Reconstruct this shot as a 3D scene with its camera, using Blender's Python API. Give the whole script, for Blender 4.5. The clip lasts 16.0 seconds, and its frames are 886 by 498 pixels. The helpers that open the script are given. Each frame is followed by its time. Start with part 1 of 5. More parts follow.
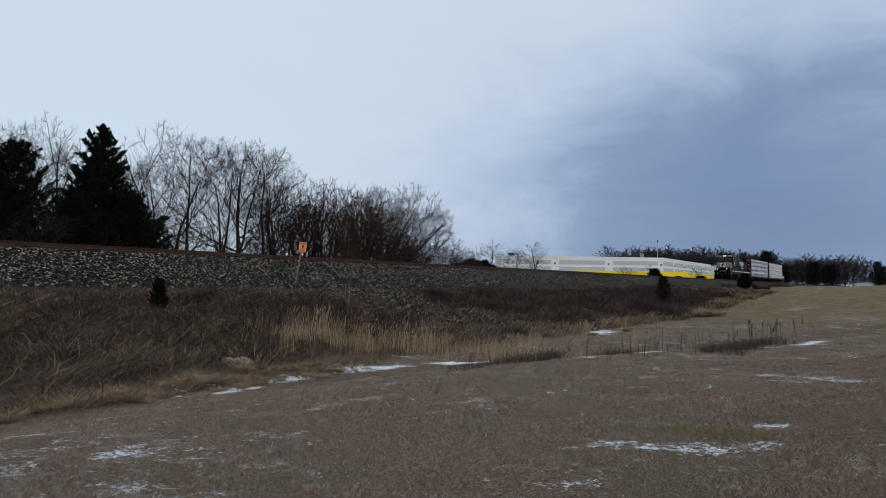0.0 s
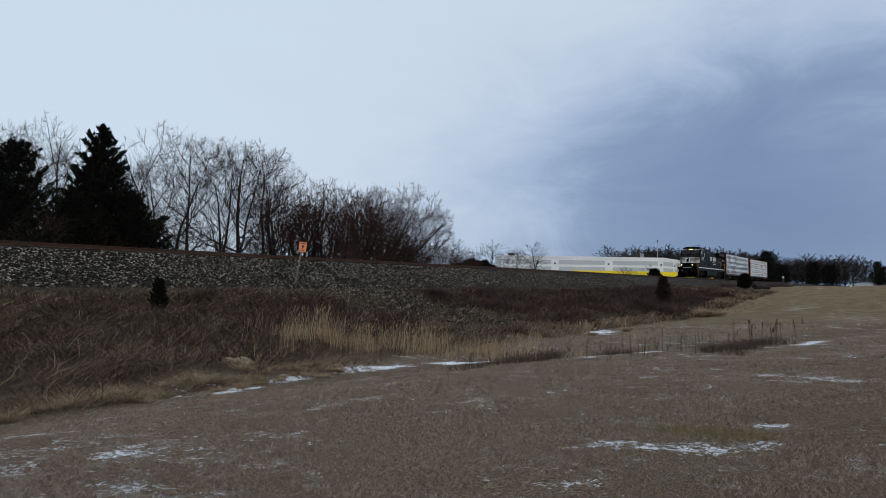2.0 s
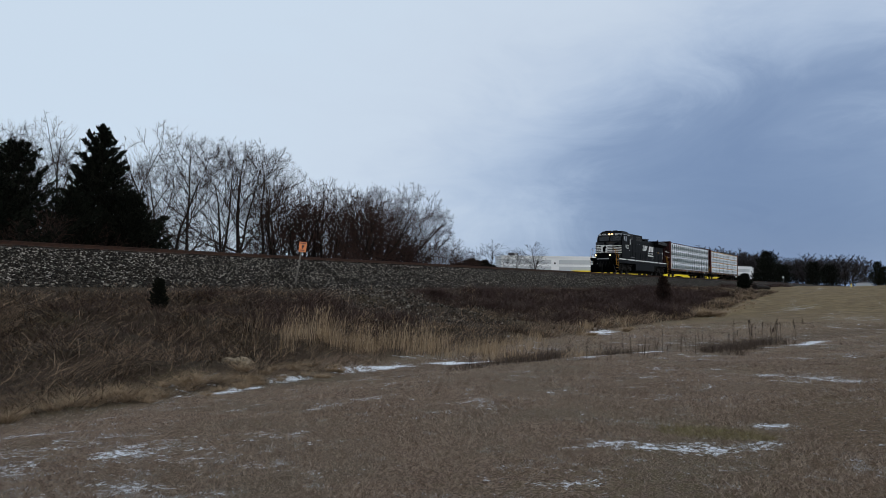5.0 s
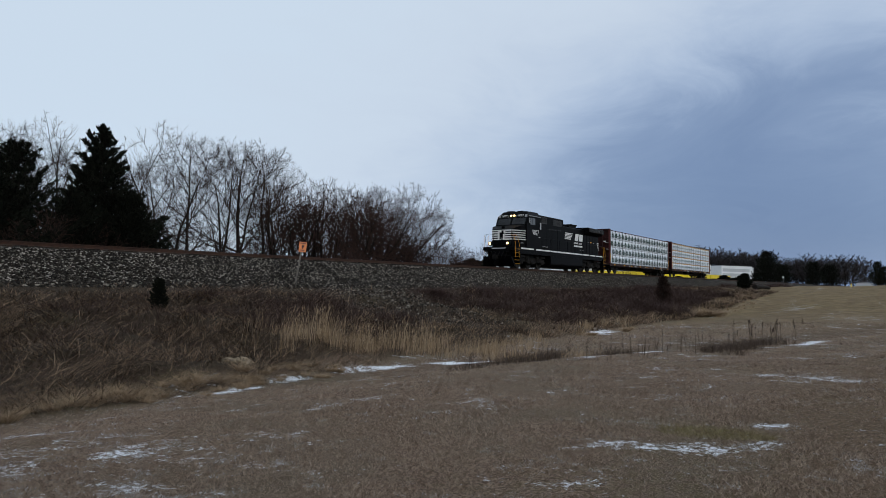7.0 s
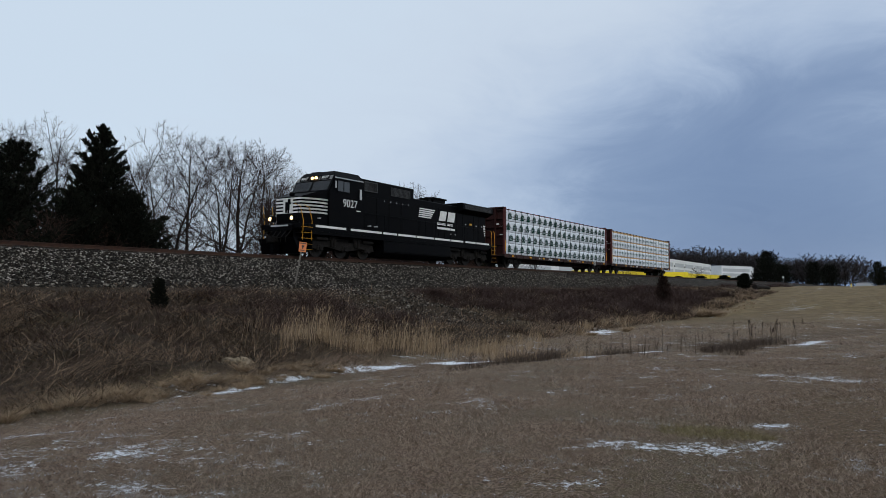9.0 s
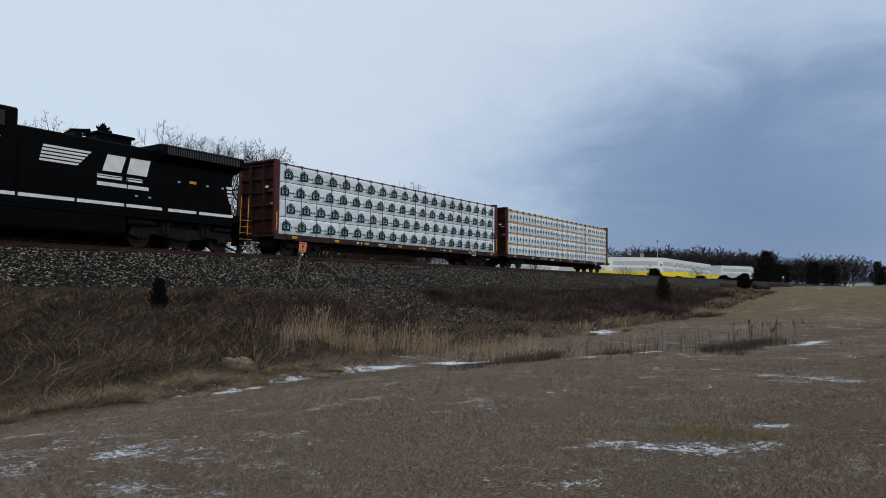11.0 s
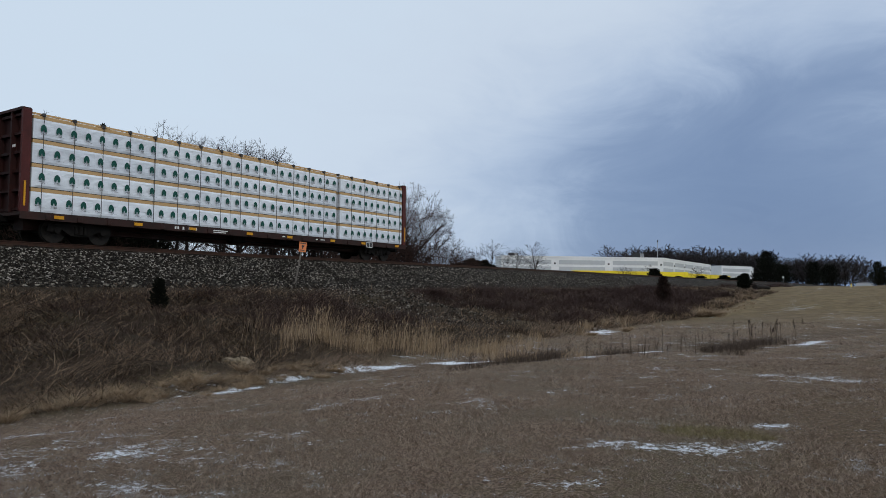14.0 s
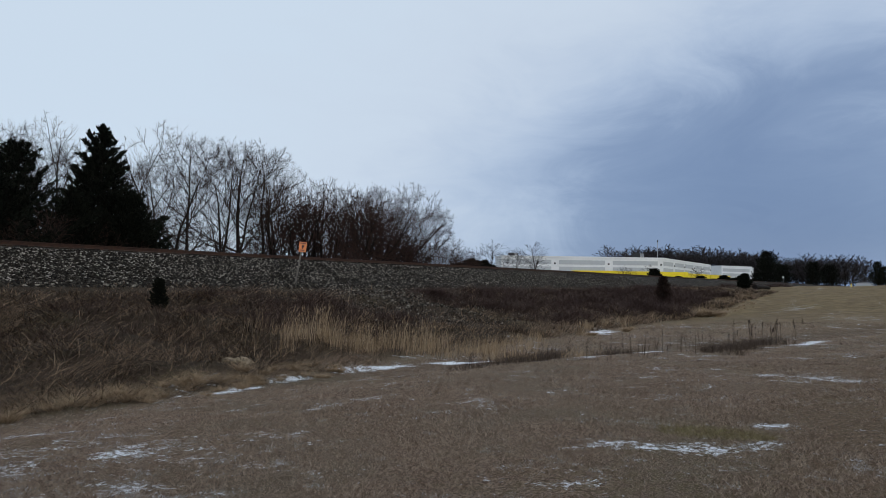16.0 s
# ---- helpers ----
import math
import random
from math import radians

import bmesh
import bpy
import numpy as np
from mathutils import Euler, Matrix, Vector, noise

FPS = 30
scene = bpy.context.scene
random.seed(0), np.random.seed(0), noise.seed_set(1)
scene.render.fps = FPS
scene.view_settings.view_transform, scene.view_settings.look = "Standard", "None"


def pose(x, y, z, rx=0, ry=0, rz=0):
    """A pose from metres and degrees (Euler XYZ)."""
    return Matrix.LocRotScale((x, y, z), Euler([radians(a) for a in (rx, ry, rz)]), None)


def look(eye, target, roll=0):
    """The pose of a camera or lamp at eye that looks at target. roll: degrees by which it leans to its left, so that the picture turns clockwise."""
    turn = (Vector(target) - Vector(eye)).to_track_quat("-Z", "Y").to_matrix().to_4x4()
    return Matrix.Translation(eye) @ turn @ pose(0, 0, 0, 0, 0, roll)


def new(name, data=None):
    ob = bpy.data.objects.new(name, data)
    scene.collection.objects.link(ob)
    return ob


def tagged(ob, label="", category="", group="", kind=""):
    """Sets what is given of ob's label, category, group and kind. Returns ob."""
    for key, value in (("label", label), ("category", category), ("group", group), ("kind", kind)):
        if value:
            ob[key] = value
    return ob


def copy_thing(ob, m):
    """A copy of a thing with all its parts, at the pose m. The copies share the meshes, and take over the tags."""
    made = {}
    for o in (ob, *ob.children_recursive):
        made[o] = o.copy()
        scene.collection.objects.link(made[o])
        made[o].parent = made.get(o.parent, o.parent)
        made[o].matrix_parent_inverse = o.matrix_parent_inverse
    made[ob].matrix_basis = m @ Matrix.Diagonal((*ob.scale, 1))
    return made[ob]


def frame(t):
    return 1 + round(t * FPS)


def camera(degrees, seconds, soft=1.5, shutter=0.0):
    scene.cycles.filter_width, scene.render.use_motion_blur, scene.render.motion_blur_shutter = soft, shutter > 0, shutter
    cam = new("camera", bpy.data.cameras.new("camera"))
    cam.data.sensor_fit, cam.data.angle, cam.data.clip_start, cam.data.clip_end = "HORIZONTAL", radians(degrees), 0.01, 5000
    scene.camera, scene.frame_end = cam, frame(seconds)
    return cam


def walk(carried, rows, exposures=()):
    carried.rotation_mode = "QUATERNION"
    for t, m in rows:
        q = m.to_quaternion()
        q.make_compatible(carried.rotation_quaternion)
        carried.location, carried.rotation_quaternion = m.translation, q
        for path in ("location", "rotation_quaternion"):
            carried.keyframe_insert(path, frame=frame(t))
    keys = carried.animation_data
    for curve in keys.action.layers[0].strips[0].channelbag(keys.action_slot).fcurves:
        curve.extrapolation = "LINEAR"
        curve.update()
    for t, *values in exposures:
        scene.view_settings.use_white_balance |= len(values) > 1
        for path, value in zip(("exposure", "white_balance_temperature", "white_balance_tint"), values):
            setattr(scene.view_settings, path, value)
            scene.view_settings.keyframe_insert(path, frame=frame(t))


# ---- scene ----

# ---- camera: stands still on the lawn, 1.46 m below the railhead ----
YAW, PITCH = 0.9847, 0.0526
EYE = (0.0, 0.0, -1.464)
AIM = (math.sin(YAW) * math.cos(PITCH), math.cos(YAW) * math.cos(PITCH), math.sin(PITCH))
cam = camera(65.80, 16.0, soft=0.6)
VIEW = look(EYE, [EYE[i] + 20 * AIM[i] for i in range(3)], 0.48)
walk(cam, [(0, VIEW), (16, VIEW)], exposures=[(0, 0.0), (16, 0.0)])

# ---- overcast winter sky and a weak veiled sun ----
TRACK_Y = 27.343
world = bpy.data.worlds.new("winter_sky")
scene.world = world
world.use_nodes = True
wt = world.node_tree
wt.nodes.clear()


def wnode(kind, **kw):
    n = wt.nodes.new(kind)
    for k, v in kw.items():
        n.inputs[k].default_value = v
    return n


def wlink(a, b):
    wt.links.new(a, b)


def ramp(n, stops):
    e = n.color_ramp.elements
    while len(e) < len(stops):
        e.new(0.5)
    for el, (p, c) in zip(e, stops):
        el.position = p
        el.color = (*c, 1) if len(c) == 3 else c


SUNWARD = Vector((-0.42, -0.66, 0.62)).normalized()
BANK, ACROSS = (0.986, 0.167, 0.0), (0.167, -0.986, 0.0)
sky = wt.nodes.new("ShaderNodeTexSky")
sky.sky_type = "NISHITA"
sky.sun_disc = False
sky.sun_elevation = radians(38)
sky.sun_rotation = math.atan2(SUNWARD.x, SUNWARD.y)
tc = wt.nodes.new("ShaderNodeTexCoord")
mp = wt.nodes.new("ShaderNodeMapping")
mp.inputs["Scale"].default_value = (1.0, 1.0, 2.6)
mp.inputs["Rotation"].default_value = (0.25, 0.0, 0.4)
wlink(tc.outputs["Generated"], mp.inputs[0])
n1 = wnode("ShaderNodeTexNoise", Scale=1.5, Detail=7.0, Roughness=0.55, Distortion=0.7)
n2 = wnode("ShaderNodeTexNoise", Scale=4.6, Detail=7.0, Roughness=0.62, Distortion=1.4)
wlink(mp.outputs[0], n1.inputs["Vector"])
wlink(mp.outputs[0], n2.inputs["Vector"])


def wmath(op, a, b):
    n = wt.nodes.new("ShaderNodeMath")
    n.operation = op
    for i, v in enumerate((a, b)):
        if hasattr(v, "links"):
            wlink(v, n.inputs[i])
        else:
            n.inputs[i].default_value = v
    return n.outputs[0]


def wdot(vec):
    n = wt.nodes.new("ShaderNodeVectorMath")
    n.operation = "DOT_PRODUCT"
    wlink(tc.outputs["Generated"], n.inputs[0])
    n.inputs[1].default_value = vec
    return n.outputs["Value"]


# a darker blue-grey cloud bank low over the far end of the track
lift = wmath("SUBTRACT", wdot((0, 0, 1)), 0.085)
across = wmath("DIVIDE", wmath("SUBTRACT", wdot(ACROSS), wmath("MULTIPLY", lift, 0.25)), 0.41)
high = wmath("DIVIDE", lift, 0.25)
away = wmath("MAXIMUM", wmath("SUBTRACT", 0.6, wdot(BANK)), 0.0)
far2 = wmath("ADD", wmath("MULTIPLY", across, across), wmath("MULTIPLY", high, high))
glow = wmath("ADD", wmath("SQRT", far2, 0.0), wmath("MULTIPLY", away, 2.0))
s1 = wmath("MULTIPLY", wmath("SUBTRACT", n1.outputs[0], 0.5), 0.85)
s2 = wmath("MULTIPLY", wmath("SUBTRACT", n2.outputs[0], 0.5), 0.52)
glow = wmath("MULTIPLY", wmath("ADD", wmath("ADD", glow, s1), s2), 0.5)
cr = wt.nodes.new("ShaderNodeValToRGB")
ramp(cr, [(0.05, (0.165, 0.245, 0.415)), (0.27, (0.215, 0.305, 0.48)), (0.40, (0.39, 0.495, 0.67)), (0.52, (0.50, 0.60, 0.75)), (0.68, (0.60, 0.69, 0.81)), (0.95, (0.61, 0.72, 0.845))])
cr.color_ramp.interpolation = "B_SPLINE"
wlink(glow, cr.inputs[0])
mixs = wt.nodes.new("ShaderNodeMix")
mixs.data_type = "RGBA"
mixs.inputs["Factor"].default_value = 0.95
dim = wt.nodes.new("ShaderNodeVectorMath")
dim.operation = "SCALE"
dim.inputs["Scale"].default_value = 0.12
wlink(sky.outputs[0], dim.inputs[0])
wlink(dim.outputs[0], mixs.inputs["A"])
wlink(cr.outputs[0], mixs.inputs["B"])
bg = wnode("ShaderNodeBackground", Strength=1.0)
wlink(mixs.outputs["Result"], bg.inputs["Color"])
wo = wt.nodes.new("ShaderNodeOutputWorld")
wlink(bg.outputs[0], wo.inputs["Surface"])

sun = new("veiled_sun", bpy.data.lights.new("veiled_sun", "SUN"))
sun.data.energy, sun.data.angle, sun.data.color = 1.1, radians(32), (1.0, 0.95, 0.89)
sun.matrix_world = look(SUNWARD * 50, (0, 0, 0))


# ---- materials ----
def mat(name, c1, c2=None, rough=0.8, metal=0.0, scale=4.0, bump=0.0, bscale=40.0, island=0.0, obj=0.0, coord="Object", stretch=(1, 1, 1), spec=0.4, detail=6.0, fine=0.35, c3=None, lo=0.35, hi=0.65):
    """Two-scale noise colour, fine relief; optional change per island or per object."""
    m = bpy.data.materials.new(name)
    m.use_nodes = True
    nt = m.node_tree
    b = nt.nodes["Principled BSDF"]
    b.inputs["Roughness"].default_value, b.inputs["Metallic"].default_value = rough, metal
    b.inputs["Specular IOR Level"].default_value = spec
    c2 = c2 or tuple(v * 0.75 for v in c1)
    t = nt.nodes.new("ShaderNodeTexCoord")
    mpn = nt.nodes.new("ShaderNodeMapping")
    mpn.inputs["Scale"].default_value = stretch
    if coord == "World":
        g = nt.nodes.new("ShaderNodeNewGeometry")
        nt.links.new(g.outputs["Position"], mpn.inputs[0])
    else:
        nt.links.new(t.outputs[coord], mpn.inputs[0])
    a = nt.nodes.new("ShaderNodeTexNoise")
    a.inputs["Scale"].default_value, a.inputs["Detail"].default_value = scale, detail
    f = nt.nodes.new("ShaderNodeTexNoise")
    f.inputs["Scale"].default_value, f.inputs["Detail"].default_value = scale * 9, 4
    for n in (a, f):
        nt.links.new(mpn.outputs[0], n.inputs["Vector"])
    mx = nt.nodes.new("ShaderNodeMix")
    mx.data_type = "FLOAT"
    mx.inputs["Factor"].default_value = fine
    nt.links.new(a.outputs[0], mx.inputs["A"])
    nt.links.new(f.outputs[0], mx.inputs["B"])
    src = mx.outputs["Result"]
    for on, kind, out in ((island, "ShaderNodeNewGeometry", "Random Per Island"), (obj, "ShaderNodeObjectInfo", "Random")):
        if on:
            rn = nt.nodes.new(kind)
            mi = nt.nodes.new("ShaderNodeMix")
            mi.data_type = "FLOAT"
            mi.inputs["Factor"].default_value = on
            nt.links.new(src, mi.inputs["A"])
            nt.links.new(rn.outputs[out], mi.inputs["B"])
            src = mi.outputs["Result"]
    r = nt.nodes.new("ShaderNodeValToRGB")
    ramp(r, [(lo, c1), (hi, c2)] if c3 is None else [(lo, c1), ((lo + hi) / 2, c2), (hi, c3)])
    nt.links.new(src, r.inputs[0])
    nt.links.new(r.outputs[0], b.inputs["Base Color"])
    if bump:
        bn = nt.nodes.new("ShaderNodeTexNoise")
        bn.inputs["Scale"].default_value, bn.inputs["Detail"].default_value = bscale, 5
        nt.links.new(mpn.outputs[0], bn.inputs["Vector"])
        bp = nt.nodes.new("ShaderNodeBump")
        bp.inputs["Strength"].default_value, bp.inputs["Distance"].default_value = 1.0, bump
        nt.links.new(bn.outputs[0], bp.inputs["Height"])
        nt.links.new(bp.outputs[0], b.inputs["Normal"])
    return m


def glow_mat(name, c, s):
    m = bpy.data.materials.new(name)
    m.use_nodes = True
    b = m.node_tree.nodes["Principled BSDF"]
    b.inputs["Base Color"].default_value = (*c, 1)
    b.inputs["Emission Color"].default_value = (*c, 1)
    b.inputs["Emission Strength"].default_value = s
    return m


M_RAIL = mat("rusted_rail_steel", (0.058, 0.028, 0.018), (0.028, 0.017, 0.013), 0.8, 0.0, 6, 0.001, 80, spec=0.15)
M_TIE = mat("weathered_tie_wood", (0.040, 0.027, 0.019), (0.014, 0.011, 0.009), 0.95, 0, 3, 0.004, 30, obj=0.3, spec=0.15)
M_BLACK = mat("black_locomotive_paint", (0.0008, 0.0010, 0.0016), (0.0022, 0.0021, 0.0023), 0.5, 0, 1.2, 0.0006, 6, spec=0.04)
M_UNDER = mat("grimy_undercarriage", (0.009, 0.008, 0.007), (0.004, 0.004, 0.004), 0.9, 0.0, 4, 0.002, 30, spec=0.1)
M_TRUCK = mat("dusty_truck_casting", (0.016, 0.014, 0.0125), (0.005, 0.0048, 0.0045), 0.9, 0.0, 3.5, 0.003, 20, spec=0.12)
M_WHITE = mat("white_paint", (0.72, 0.72, 0.70), (0.55, 0.55, 0.53), 0.5, 0, 3)
# grey paint of small parts; also colours the sky reflection on the cab roof edge
M_GREYP = mat("grey_paint_and_roof_sheen", (0.40, 0.41, 0.42), (0.30, 0.30, 0.31), 0.55, 0, 2)
M_GLASS = mat("dark_cab_glass", (0.004, 0.005, 0.007), (0.007, 0.008, 0.010), 0.04, 0, 1, spec=0.7)
M_YELLOW = mat("yellow_safety_paint", (0.62, 0.30, 0.018), (0.46, 0.21, 0.012), 0.55, 0, 5, spec=0.2)
M_LAMP = glow_mat("lit_headlight", (1.0, 0.66, 0.28), 3.2)
M_STEEL = mat("worn_wheel_steel", (0.030, 0.025, 0.021), (0.012, 0.011, 0.010), 0.7, 0.2, 5, spec=0.2)
M_MAROON = mat("maroon_freight_car_paint", (0.034, 0.010, 0.009), (0.017, 0.007, 0.0065), 0.7, 0, 2.0, 0.001, 15, spec=0.15)
M_POST = mat("worn_red_post_paint", (0.085, 0.020, 0.018), (0.050, 0.014, 0.013), 0.65, 0, 2.5, 0.001, 15, spec=0.2)
M_DECKP = mat("brown_deck_sill_paint", (0.038, 0.014, 0.011), (0.018, 0.011, 0.009), 0.75, 0, 2.0, 0.001, 15, spec=0.25)
M_WRAP = mat("white_lumber_wrap", (0.69, 0.725, 0.765), (0.58, 0.615, 0.665), 0.4, 0, 1.3, 0.03, 1.7, obj=0.25, stretch=(1, 1, 1.5), spec=0.45)
M_GREEN = mat("printed_green", (0.003, 0.030, 0.022), (0.005, 0.040, 0.030), 0.7, 0, 4, spec=0.05)
M_TEAL = mat("printed_teal_green", (0.006, 0.060, 0.047), (0.009, 0.075, 0.058), 0.5, 0, 4, spec=0.2)
M_INK = mat("printed_dark_bars", (0.02, 0.03, 0.028), (0.05, 0.06, 0.06), 0.7, 0, 4, spec=0.1)
M_REDP = mat("red_top_chord_paint", (0.17, 0.018, 0.026), (0.10, 0.014, 0.018), 0.6, 0, 2)
M_STRAP = mat("dark_load_strap", (0.03, 0.03, 0.032), (0.06, 0.06, 0.06), 0.5, 0.3, 4)
M_PINE = mat("bare_lumber", (0.52, 0.34, 0.16), (0.40, 0.25, 0.11), 0.75, 0, 2, 0.002, 30, stretch=(0.3, 1, 6))
M_CLAD = mat("white_wall_cladding", (0.72, 0.73, 0.74), (0.62, 0.63, 0.64), 0.6, 0, 0.15, coord="World")
M_CLADG = mat("grey_wall_cladding", (0.44, 0.46, 0.48), (0.38, 0.40, 0.42), 0.6, 0, 0.15, coord="World")
M_ROOF = mat("flat_roof_membrane", (0.25, 0.25, 0.25), (0.18, 0.18, 0.18), 0.9, 0, 0.3)
M_TRAILER = mat("yellow_trailer_paint", (0.80, 0.62, 0.02), (0.66, 0.50, 0.015), 0.55, 0, 0.6, obj=0.3)
M_DARK = mat("dark_metal", (0.03, 0.03, 0.032), (0.05, 0.05, 0.05), 0.6, 0.2, 3)
M_WOODP = mat("grey_weathered_post", (0.17, 0.15, 0.13), (0.10, 0.09, 0.08), 0.9, 0, 6, 0.002, 60, stretch=(4, 4, 0.6))
M_ORANGE = mat("faded_orange_sign", (0.70, 0.22, 0.07), (0.58, 0.17, 0.055), 0.6, 0, 8)
M_ROCK = mat("tan_rock", (0.24, 0.19, 0.125), (0.13, 0.10, 0.07), 0.9, 0, 3, 0.02, 8)


# ---- mesh helpers ----
def part(name, bm, material, parent=None, label="", smooth=False):
    me = bpy.data.meshes.new(name)
    bmesh.ops.recalc_face_normals(bm, faces=bm.faces)
    bm.to_mesh(me)
    bm.free()
    me.materials.append(material)
    if smooth:
        for p in me.polygons:
            p.use_smooth = True
    ob = new(name, me)
    if parent is not None:
        ob.parent = parent
    if label:
        ob["label"] = label
    return ob


def share(name, me, parent, m=None, label=""):
    ob = new(name, me)
    ob.parent = parent
    if m is not None:
        ob.matrix_basis = m
    if label:
        ob["label"] = label
    return ob


def thing(name, label, category, group="", m=None, kind=""):
    ob = new(name)
    ob.empty_display_size = 0.2
    if m is not None:
        ob.matrix_basis = m
    return tagged(ob, label, category, group, kind)


def box(bm, x0, x1, y0, y1, z0, z1, bev=0.0, seg=1):
    r = bmesh.ops.create_cube(bm, size=1.0, matrix=Matrix.LocRotScale(((x0 + x1) / 2, (y0 + y1) / 2, (z0 + z1) / 2), None, (abs(x1 - x0), abs(y1 - y0), abs(z1 - z0))))
    if bev:
        es = list({e for v in r["verts"] for e in v.link_edges})
        bmesh.ops.bevel(bm, geom=es, offset=bev, segments=seg, affect="EDGES")
    return bm


def boxes(*bs, bev=0.0):
    bm = bmesh.new()
    for b in bs:
        box(bm, *b, bev=bev)
    return bm


def prism(bm, pts, y0, y1):
    """Side profile (x, z) drawn out from y0 to y1."""
    a = [bm.verts.new((x, y0, z)) for x, z in pts]
    b = [bm.verts.new((x, y1, z)) for x, z in pts]
    n = len(pts)
    bm.faces.new(a)
    bm.faces.new(b[::-1])
    for i in range(n):
        bm.faces.new((a[i], b[i], b[(i + 1) % n], a[(i + 1) % n]))
    return bm


def prism_x(bm, pts, x0, x1):
    """Cross profile (y, z) drawn out from x0 to x1."""
    a = [bm.verts.new((x0, y, z)) for y, z in pts]
    b = [bm.verts.new((x1, y, z)) for y, z in pts]
    n = len(pts)
    bm.faces.new(a)
    bm.faces.new(b[::-1])
    for i in range(n):
        bm.faces.new((a[i], b[i], b[(i + 1) % n], a[(i + 1) % n]))
    return bm


def tube(bm, pts, r0, r1=None, sides=6):
    """A tapering round bar along points."""
    r1 = r0 if r1 is None else r1
    n = len(pts)
    ring = []
    for i, p in enumerate(pts):
        p = Vector(p)
        d = (Vector(pts[min(i + 1, n - 1)]) - Vector(pts[max(i - 1, 0)]))
        d = d.normalized() if d.length > 1e-6 else Vector((0, 0, 1))
        u = d.cross(Vector((0.3, 0.2, 1)) if abs(d.z) < 0.9 else Vector((1, 0, 0.1))).normalized()
        w = d.cross(u)
        r = r0 + (r1 - r0) * i / max(1, n - 1)
        ring.append([bm.verts.new(p + (u * math.cos(a) + w * math.sin(a)) * r) for a in (2 * math.pi * k / sides for k in range(sides))])
    for A, B in zip(ring, ring[1:]):
        for k in range(sides):
            bm.faces.new((A[k], A[(k + 1) % sides], B[(k + 1) % sides], B[k]))
    bm.faces.new(ring[0][::-1])
    bm.faces.new(ring[-1])
    return bm


def wheel_cyl(bm, x, y0, y1, z, r, sides=20):
    return tube(bm, [(x, y0, z), (x, y1, z)], r, r, sides)


def flat(bm, pts):
    bm.faces.new([bm.verts.new(p) for p in pts])
    return bm


def letters(name, text, size, material, parent, m, label=""):
    cu = bpy.data.curves.new(name, "FONT")
    cu.body, cu.size, cu.extrude = text, size, 0.004
    cu.align_x, cu.align_y = "CENTER", "CENTER"
    tmp = bpy.data.objects.new(name, cu)
    scene.collection.objects.link(tmp)
    me = bpy.data.meshes.new_from_object(tmp.evaluated_get(bpy.context.evaluated_depsgraph_get()))
    bpy.data.objects.remove(tmp)
    me.materials.clear()
    me.materials.append(material)
    return share(name, me, parent, m, label)


# ---- the lie of the land (x along the track, y towards it, railhead at z = 0) ----
def lerp_table(x, tab):
    return float(np.interp(x, [a for a, _ in tab], [b for _, b in tab]))


FIELD = [(-60, -3.0), (0, -3.02), (14, -3.12), (22, -3.25), (32, -3.3), (52, -3.0), (70, -2.3), (90, -1.75), (115, -1.1), (150, -0.9), (400, -0.9)]
TOE = [(-60, -3.5), (20, -3.55), (54, -3.55), (66, -2.8), (90, -1.9), (120, -1.3), (150, -1.05), (400, -1.0)]
TOP = [(-60, -1.62), (60, -1.6), (110, -1.3), (160, -1.0), (400, -1.0)]
SWALE = [(-40, 13.5), (0, 12.6), (10, 11.6), (16, 9.6), (21, 7.2), (27, 4.6), (36, 1.0), (60, -9)]


def swale_d(x, y):
    best = 1e9
    for (ax, ay), (bx, by) in zip(SWALE, SWALE[1:]):
        dx, dy = bx - ax, by - ay
        t = max(0, min(1, ((x - ax) * dx + (y - ay) * dy) / (dx * dx + dy * dy)))
        best = min(best, math.hypot(x - ax - t * dx, y - ay - t * dy))
    return best


def smooth(a, b, v):
    t = max(0.0, min(1.0, (v - a) / (b - a)))
    return t * t * (3 - 2 * t)


def ground_z(x, y):
    field = lerp_table(x, FIELD) - 0.035 * max(-2, min(8, y - 3))
    toe, top = lerp_table(x, TOE), lerp_table(x, TOP)
    if y <= 23.2:
        k = smooth(6.5, 11.5, y)
        z = field * (1 - k) + toe * k
        if y > 11.5:
            t = (y - 11.5) / 11.7
            z = toe + (top - toe) * (0.75 * t + 0.25 * t * t)
        w = math.exp(-(swale_d(x, y) / 1.7) ** 2) if -40 < x < 60 and y < 16 else 0
        z -= 0.10 * w
    else:
        z = top + (-1.9 - top) * smooth(31, 38, y) + (0.6 + 1.9) * smooth(42, 75, y) * smooth(60, 150, x)
    if -30 < x < 140 and -6 < y < 23:
        b = smooth(11.0, 14.0, y) * (1 - smooth(20, 23, y))
        z += 0.05 * noise.noise((x * 0.35, y * 0.35, 3)) + 0.02 * noise.noise((x * 1.3, y * 1.3, 7))
        z += 0.10 * smooth(28, 45, x) * (1 - b) * noise.noise((x * 0.12, y * 0.45, 6))
        z += b * (0.32 * noise.noise((x * 0.4, y * 0.5, 1)) + 0.12 * noise.noise((x * 1.1, y * 1.2, 5)))
    return z


